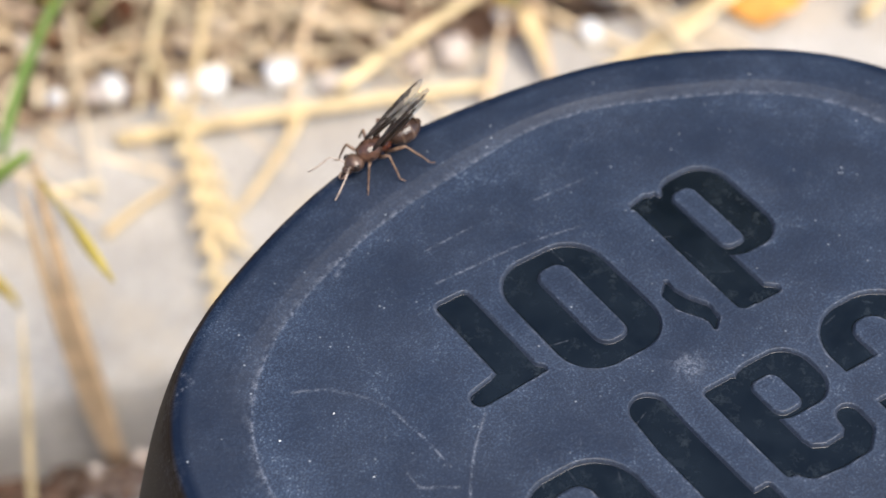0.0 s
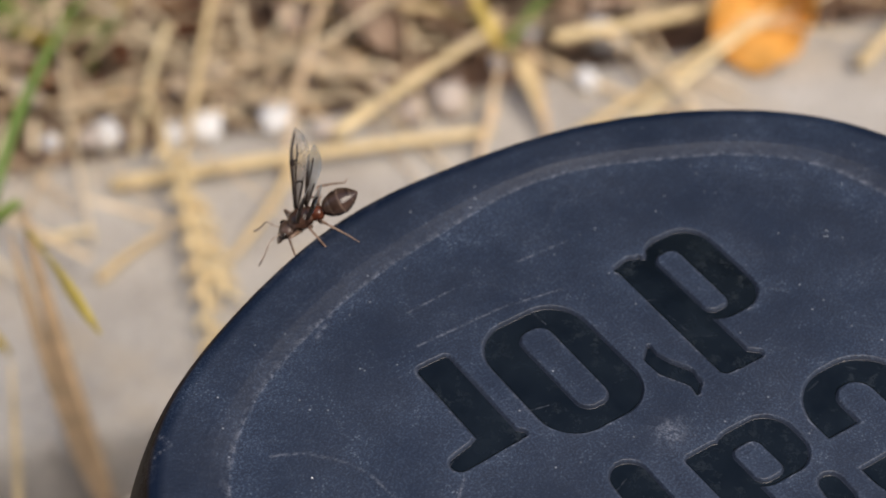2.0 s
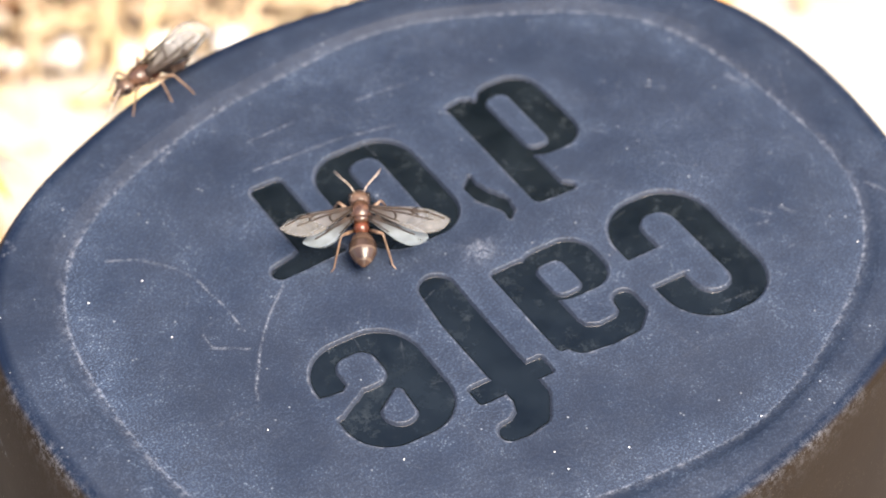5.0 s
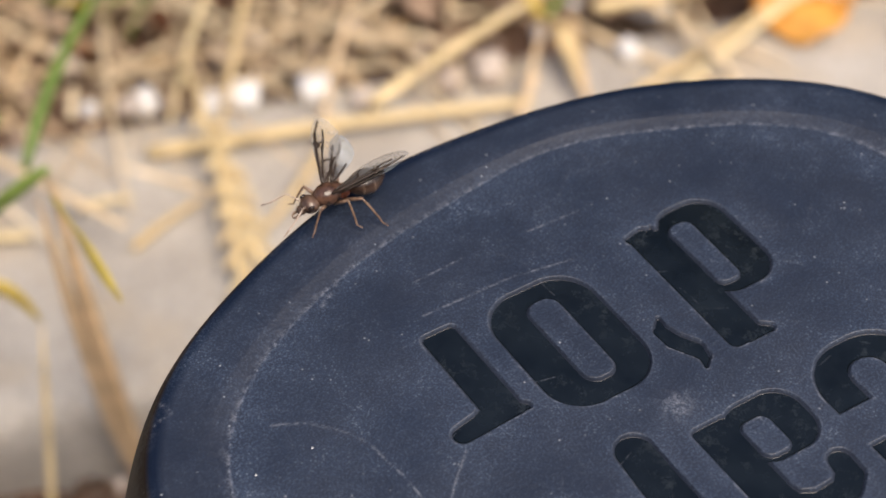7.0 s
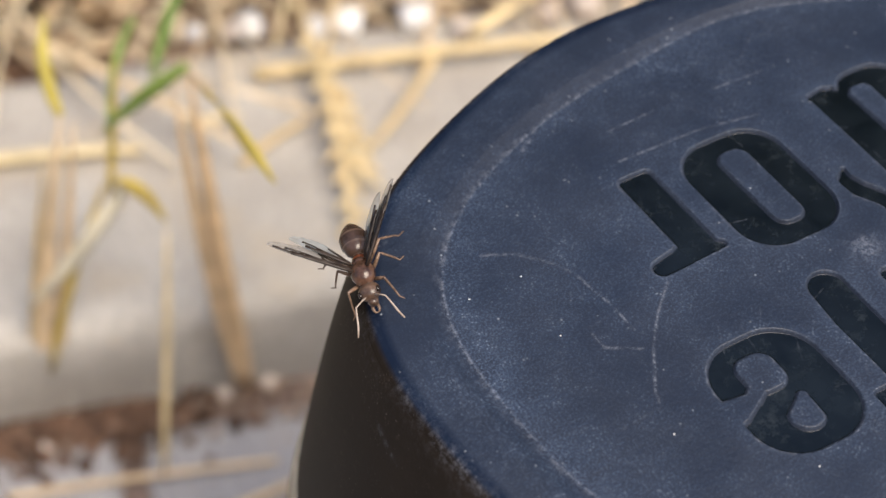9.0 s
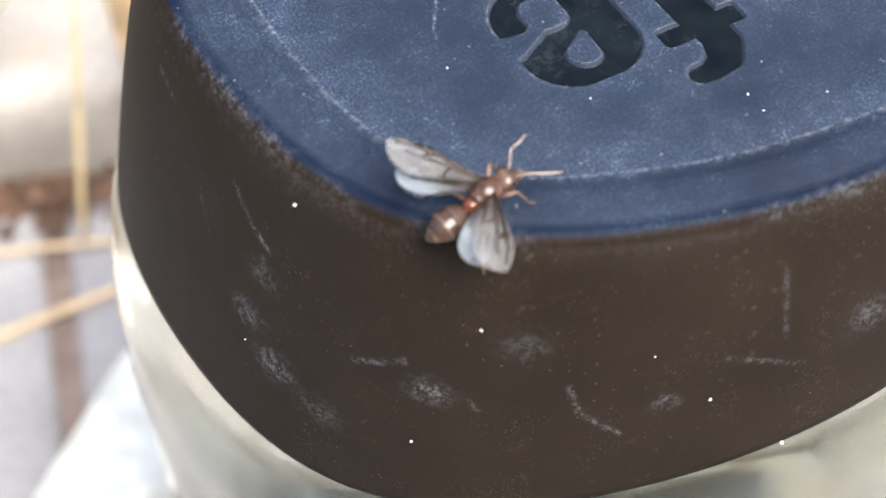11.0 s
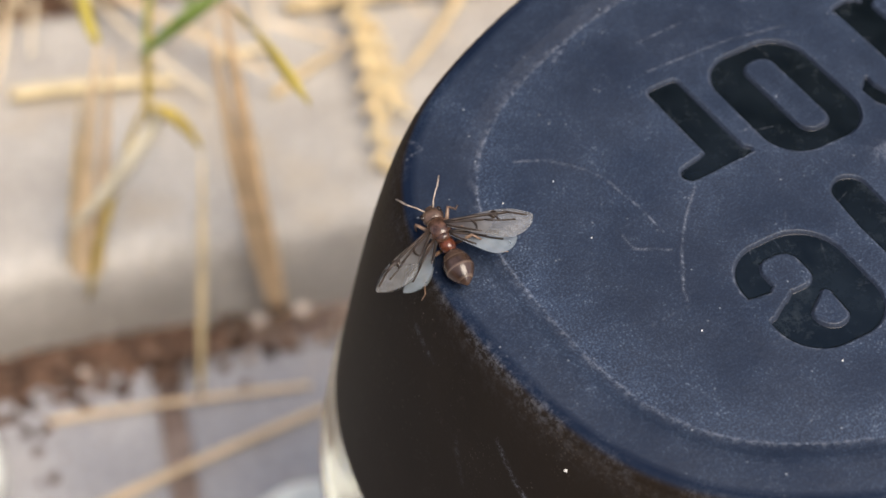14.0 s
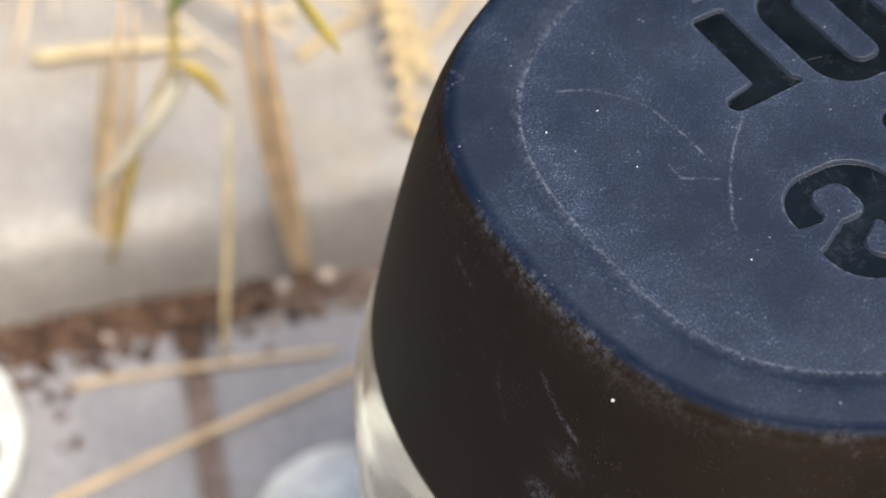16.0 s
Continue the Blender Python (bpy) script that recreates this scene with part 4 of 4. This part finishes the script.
build_stalks()
build_ears()
build_litter()
build_scraps()
build_stones()
build_plants()
build_leaf()
build_white_scoop()
build_tub_lid()


# ---- winged ants ----
def wing_mesh(length, width, side):
    """A thin membrane along +x whose straight leading edge faces the ant's head when spread."""
    bm = bmesh.new()
    root = bm.verts.layers.float.new("root")
    n, m = 22, 6
    grid = []
    for i in range(n + 1):
        s = math.sin(math.pi / 2 * i / n)
        tip = math.sqrt(max(0.0, 1 - max(0.0, (s - 0.66) / 0.34) ** 2.2))
        lead = width * (0.08 + 0.17 * math.sin(math.pi * s ** 1.3)) * tip + 0.10 * width * s * tip
        trail = width * (0.05 + 0.65 * math.sin(math.pi * 0.5 * min(1, s / 0.74)) ** 1.25) * tip
        row = []
        for j in range(m + 1):
            q = j / m
            y = lead - (lead + trail) * q
            row.append(bm.verts.new((length * s, -side * y, 0.05 * length * s * (1 - s) + 0.012 * length * math.sin(9 * s + 4 * q) * q)))
        grid.append(row)
    for a, b in zip(grid, grid[1:]):
        for j in range(m):
            bm.faces.new((a[j], b[j], b[j + 1], a[j + 1]))
    bmesh.ops.solidify(bm, geom=bm.faces[:], thickness=0.000012)
    for v in bm.verts:
        s, q = v.co.x / length, 0.5 + side * v.co.y / (1.4 * width)
        v[root] = min(1.0, max(0.0, 1.5 - s / 0.46)) * max(0.15, min(1.0, 1.35 - 1.1 * q))
    return bm


def vein_mesh(length, width, side, rear):
    bm = bmesh.new()
    lines = (((0, .10), (.35, .19), (.72, .17)), ((0, .06), (.3, .02), (.55, -.02)), ((.45, 0), (.62, -.12), (.80, -.10)), ((0.02, 0), (.22, -.22), (.42, -.40)))
    if not rear:
        lines += (((.52, .17), (.60, .08), (.62, -.10)), ((.30, .04), (.38, -.12), (.36, -.30)), ((.72, .17), (.82, .10), (.93, .02)))
    for k, (a, b, c) in enumerate(lines):
        z = lambda p: 0.05 * length * p[0] * (1 - p[0]) + 0.00002
        pts = curve_points(*[(p[0] * length, -side * p[1] * width, z(p)) for p in (a, b, c)], 6)
        tube(bm, pts, 0.000085 if k else 0.00014, 4)
    if not rear:
        tube(bm, [(length * 0.50, -side * width * 0.16, 0.013 * length), (length * 0.56, -side * width * 0.15, 0.013 * length), (length * 0.62, -side * width * 0.155, 0.0125 * length)], [0.0001, 0.00042, 0.0001], 5, 0.25)
    return bm


def wing_pose(root, side, spread, lift, twist=0.0):
    """spread: degrees out from lying along the back; lift: degrees up."""
    a, e = radians(spread), radians(lift)
    d = Vector((-math.cos(a) * math.cos(e), side * math.sin(a) * math.cos(e), math.sin(e)))
    up = Vector((0, 0, 1)) if lift < 80 else Vector((1, 0, 0))
    nrm = (up - up.dot(d) * d).normalized()
    y = nrm.cross(d)
    m = Matrix((d, y, nrm)).transposed().to_4x4()
    return Matrix.Translation(root) @ m @ pose(0, 0, 0, side * twist)


LEG_ROOTS = ((0.0019, 0.0005, 0.0013), (0.0011, 0.00055, 0.0012), (0.0003, 0.0005, 0.0012))
LEG_FEET = ((0.0034, 0.0021, 0.0001), (0.0006, 0.0029, 0.0001), (-0.0024, 0.0030, 0.0001))
LEG_KNEES = ((0.0027, 0.0016, 0.0022), (0.0008, 0.0018, 0.0024), (-0.0008, 0.0019, 0.0024))
WING_ROOTS = ((0.0014, 0.00055, 0.0026), (0.0006, 0.00055, 0.0024))


def build_ant(label):
    """A winged ant, 9 mm long, head to +x, feet on z = 0."""
    ant = empty("winged_ant")
    tagged(ant, label, "ant", "winged ants on the lid")
    bm = bmesh.new()
    ellipsoid(bm, (0.0031, 0, 0.0016), (0.00078, 0.00088, 0.00066), point=-0.1)
    ellipsoid(bm, (0.0038, 0, 0.0013), (0.00045, 0.00045, 0.0004), 12, 8)
    head = part("head", bm, HEAD, ant, "brown rounded head")
    for s in (1, -1):
        bm = bmesh.new()
        ellipsoid(bm, (0.0033, s * 0.00072, 0.00185), (0.00028, 0.00018, 0.00025), 12, 8)
        part("eye", bm, EYE, head, "black compound eye")
        bm = bmesh.new()
        tube(bm, curve_points((0.0040, s * 0.0002, 0.0011), (0.0046, s * 0.00035, 0.0009), (0.0046, -s * 0.00003, 0.0008), 4), [0.00014, 0.00013, 0.0001, 0.00008, 0.00004], 5)
        part("mandible", bm, LIMB, head)
        bm = bmesh.new()
        pts = [(0.0036, s * 0.0003, 0.0018), (0.0041, s * 0.0007, 0.0022), (0.0046, s * 0.0012, 0.0024), (0.0051, s * 0.0014, 0.0020), (0.0057, s * 0.0016, 0.0016), (0.0064, s * 0.0019, 0.0013)]
        tube(bm, pts, [0.00006, 0.00006, 0.00006, 0.00007, 0.00008, 0.00006], 6)
        part("antenna", bm, ANTENNA, head, "pale elbowed antenna")
    bm = bmesh.new()
    ellipsoid(bm, (0.00150, 0, 0.00198), (0.00120, 0.00098, 0.00090))
    ellipsoid(bm, (0.0022, 0, 0.0017), (0.0006, 0.0006, 0.0006), 14, 8)
    ellipsoid(bm, (0.00065, 0, 0.00235), (0.00042, 0.0006, 0.00035), 14, 8)
    part("thorax", bm, THORAX, ant, "dusty brown humped thorax")
    bm = bmesh.new()
    ellipsoid(bm, (0.00015, 0, 0.00168), (0.00070, 0.00066, 0.00064), 16, 10)
    part("propodeum", bm, PROPODEUM, ant, "shiny reddish hind part of the thorax")
    bm = bmesh.new()
    ellipsoid(bm, (-0.00055, 0, 0.0016), (0.00028, 0.0003, 0.00048), 12, 8)
    part("petiole", bm, PROPODEUM, ant)
    bm = bmesh.new()
    made = ellipsoid(bm, (-0.00205, 0, 0.0017), (0.00170, 0.00114, 0.00100), 24, 30, 0.5)
    for v in made:
        x = (v.co.x + 0.00215) / 0.00195
        k = 1.0 + 0.05 * (((x * 2.6) % 1.0) - 0.5)
        v.co.y, v.co.z = v.co.y * k, 0.0017 + (v.co.z - 0.0017) * k
    part("gaster", bm, GASTER, ant, "dark brown banded abdomen")
    legs, wings = [], []
    for k in range(3):
        for s in (1, -1):
            r, kn, ft = (Vector((p[0], s * p[1], p[2])) for p in (LEG_ROOTS[k], LEG_KNEES[k], LEG_FEET[k]))
            bm = bmesh.new()
            out = (ft - kn) * 0.28
            pts = [Vector(), (kn - r) * 0.5, kn - r, kn - r + (ft - kn) * 0.12, ft - r - out, ft - r - out * 0.4 - Vector((0, 0, 0.00015)), ft - r + Vector((0.0002 if k == 0 else -0.0002, s * 0.0003, 0))]
            tube(bm, pts, [0.00015, 0.00017, 0.00012, 0.00010, 0.00008, 0.00006, 0.00004], 6)
            leg = part("leg", bm, LIMB, ant, "thin tan jointed leg")
            leg.matrix_basis = Matrix.Translation(r)
            legs.append((leg, r, s, k))
    for rear in (0, 1):
        for s in (1, -1):
            length, width = ((0.0068, 0.0027), (0.0052, 0.0022))[rear]
            w = part("hindwing" if rear else "forewing", wing_mesh(length, width, s), HINDWING if rear else FOREWING, ant, "clear veined wing with a silvery sheen")
            part("vein", vein_mesh(length, width, s, rear), VEIN, w, "dark brown wing veins")
            root = Vector((WING_ROOTS[rear][0], s * WING_ROOTS[rear][1], WING_ROOTS[rear][2]))
            w.matrix_basis = wing_pose(root, s, 60, 20)
            wings.append((w, root, s, rear))
    return ant, legs, wings


def ant_pose(x, y, z, heading, nose=0.0, outward=None, tilt=0.0):
    """mm on the lid; nose: degrees up; tilt: degrees by which it leans towards the compass direction outward."""
    m = pose(x / 1000, y / 1000, LID_TOP + z / 1000)
    if outward is not None:
        o = radians(outward)
        m = pose(-math.cos(o) * 0.0028 * math.sin(radians(tilt)), -math.sin(o) * 0.0028 * math.sin(radians(tilt)), 0) @ m @ Matrix.Rotation(radians(tilt), 4, Vector((-math.sin(o), math.cos(o), 0)))
    return m @ pose(0, 0, 0, 0, -nose, heading) @ pose(0.0007, 0, 0)


rim_ant = build_ant("reddish brown winged ant walking along the lid's rim")
lid_ant = build_ant("reddish brown winged ant crossing the lid's writing")

# seconds, x, y, z, heading, nose, outward, tilt; then the wings: spread and lift, left and right, and where given their twist
RIM_ROWS = (
    (0, -20.7, 21.6, 0.6, -145, -5, None, 0, 12, 39, 4, 22, -36, 42), (0.5, -22.3, 20.2, 0.6, -169, -1, None, 0, 4, 25, 4, 12, -36, 38), (1, -22.7, 20.1, 0.3, -160, 1, None, 0, 12, 39, 4, 19, -34, 40),
    (1.5, -23.6, 19.6, 0.3, -169, -1, None, 0, 4, 16, 4, 13, -38, 38), (1.8, -23.2, 20.2, 0.5, -172, -8, None, 0, 12, 20, 12, 18, -10, 30), (2, -23.9, 21, 0.5, -173, -31, None, 0, 42, 48, 49, 42),
    (2.2, -22.4, 20.3, 0.7, -169, -36, None, 0, 98, -11, 40, 55), (2.5, -24.5, 21.1, 1, -178, -49, None, 0, 87, -25, 40, 40), (2.8, -24.4, 16.6, 0.6, -161, -17, None, 0, 30, 52, 55, 40),
    (4, -26, 17.6, 0.4, -148, -4, None, 0, 28, 34, 28, 34), (5, -26.2, 18.6, 0.1, -140, 2, None, 0, 14, 24, 8, 10), (5.2, -26.1, 18.4, 0.1, -148, 2, None, 0, 30, 40, 20, 30),
    (6.3, -25, 18.4, 0.5, -152, -4, None, 0, 40, 45, 40, 45), (7.3, -23.2, 19.6, 0.6, -149, 7, None, 0, 4, 11, 75, 9, -30, -45), (7.5, -26.3, 17.4, 0.6, -171, -23, None, 0, 4, 28, 65, 18, -30, -66),
    (8, -30.7, 10.4, 0.6, -123, -2, None, 0, 39, 11, 64, 6, -42, -50), (8.5, -38.4, 2.5, 0.7, -154, -42, 180, 16, 25, 45, 60, 30, -60, 8), (9, -38.9, -3.3, 0.4, -75, -1, 190, 20, 47, 26, 61, 32, -42, -45),
    (9.5, -32.1, -20, 0.5, -51, -1, 220, 16, 37, 30, 58, 12, -50, -46), (10, -17.3, -32.3, 0.4, -23, -7, 245, 16, 53, 22, 46, 8, -48, -50), (10.2, -12.2, -33.7, 0.2, -32, 1, 250, 20, 56, 23, 60, 29, -36, -36),
    (11, -14, -33, 0.4, 40, 0, 250, 12, 60, 20, 60, 15), (11.7, -20, -31.2, 0.4, 100, 0, 240, 18, 70, 8, 70, 6), (12.3, -25.4, -28.4, 0.3, 125, -2, 228, 22, 71, -7, 76, -4),
    (12.5, -26.8, -26.5, 0.3, 141, -1, 226, 24, 71, -12, 69, -1), (13, -31.6, -22.8, -0.4, 123, 2, 220, 28, 72, 1, 66, 13), (13.5, -34.5, -15.6, 0.2, 119, -1, 212, 24, 61, 12, 68, 0),
    (14, -34.3, -12.7, 0.3, 113, 1, 208, 20, 59, 16, 70, -12), (14.5, -35, -13, 0.3, 140, 4, 208, 18, 54, 15, 63, 2), (15, -34.3, -12.3, 0.4, 163, -8, 200, 8, 49, 3, 63, 23),
    (15.1, -42, -12, 6, 176, 10, None, 0, 80, 50, 80, 50), (15.2, -75, 4, 30, 170, 15, None, 0, 90, 10, 90, 10), (15.5, -180, 60, 110, 165, 15, None, 0, 90, 40, 90, 40),
    (16, -420, 260, 260, 160, 10, None, 0, 90, 0, 90, 0))
LID_ROWS = (
    (0, 24, -14.5, 0.3, 150, 0, None, 0, 25, 20, 25, 20), (2, 23, -16, 0.3, 150, 0, None, 0, 25, 25, 25, 25), (2.6, 19.5, -18.6, 0.2, 152, 0, None, 0, 50, 50, 50, 50),
    (3, 14.8, -16.3, 0, 156, -4, None, 0, 30, 26, 30, 40), (3.2, 14.6, -17, -0, 149, -5, None, 0, 16, 22, 50, 30), (3.5, 10.5, -16.6, -0, 178, 0, None, 0, 10, 16, 60, 30),
    (3.6, 5.7, -19, -0, -162, 5, None, 0, 84, 4, 72, 4), (3.8, 0.5, -19.6, -0, -128, 0, None, 0, 88, 16, 44, 18), (4, -1.5, -21.2, -0, 155, -10, None, 0, 66, 16, 24, 56),
    (4.2, -3.1, -21.1, 0, 150, 10, None, 0, 82, 14, 64, 14), (4.5, -5.7, -12, 0, 104, 4, None, 0, 34, 26, 46, 34), (4.7, -5.9, -7.6, 0, 96, 2, None, 0, 70, 14, 74, 8),
    (5, -8.5, -0.4, 0, 94, 4, None, 0, 64, 15, 75, 2), (5.2, -10.1, 3.2, 0, 110, 4, None, 0, 40, 29, 34, 31), (5.7, -12, 8, 0, 110, 0, None, 0, 50, 30, 50, 30),
    (6.1, -13, 12, 0.4, 112, 6, None, 0, 85, 40, 85, 40), (6.3, -30, 40, 40, 115, 25, None, 0, 90, 0, 90, 0), (6.6, -90, 160, 160, 115, 20, None, 0, 90, 40, 90, 40),
    (7.2, -400, 600, 500, 115, 10, None, 0, 90, 0, 90, 0), (16, -2600, 900, 1900, 115, 0, None, 0, 90, 20, 90, 20))


def motions():
    for (ant, legs, wings), rows, going in ((rim_ant, RIM_ROWS, ((7.3, 10.2), (12.3, 14.0))), (lid_ant, LID_ROWS, ((2.6, 5.2),))):
        walk(ant, [(r[0], ant_pose(*r[1:8])) for r in rows])
        for w, root, s, rear in wings:
            k = 8 if s > 0 else 10
            walk(w, [(r[0], wing_pose(root, s, r[k] - rear * 9 * min(1.0, r[k] / 50), r[k + 1] - rear * 4, r[12 if s > 0 else 13] if len(r) > 12 else 8 + 1.5 * max(0, 40 - r[k]))) for r in rows])
        steps = [0.0, 16.0]
        for a, b in going:
            steps += [a + 0.12 * i for i in range(int((b - a) / 0.12) + 1)]
        for leg, root, s, k in legs:
            out = []
            for t in sorted(steps):
                on = any(a <= t <= b for a, b in going)
                swing = 11 * math.cos(math.pi * round(t / 0.12) + (0 if (s > 0) == (k != 1) else math.pi)) if on else 0
                out.append((t, Matrix.Translation(root) @ pose(0, 0, 0, 0, 0, swing)))
            walk(leg, out)


motions()
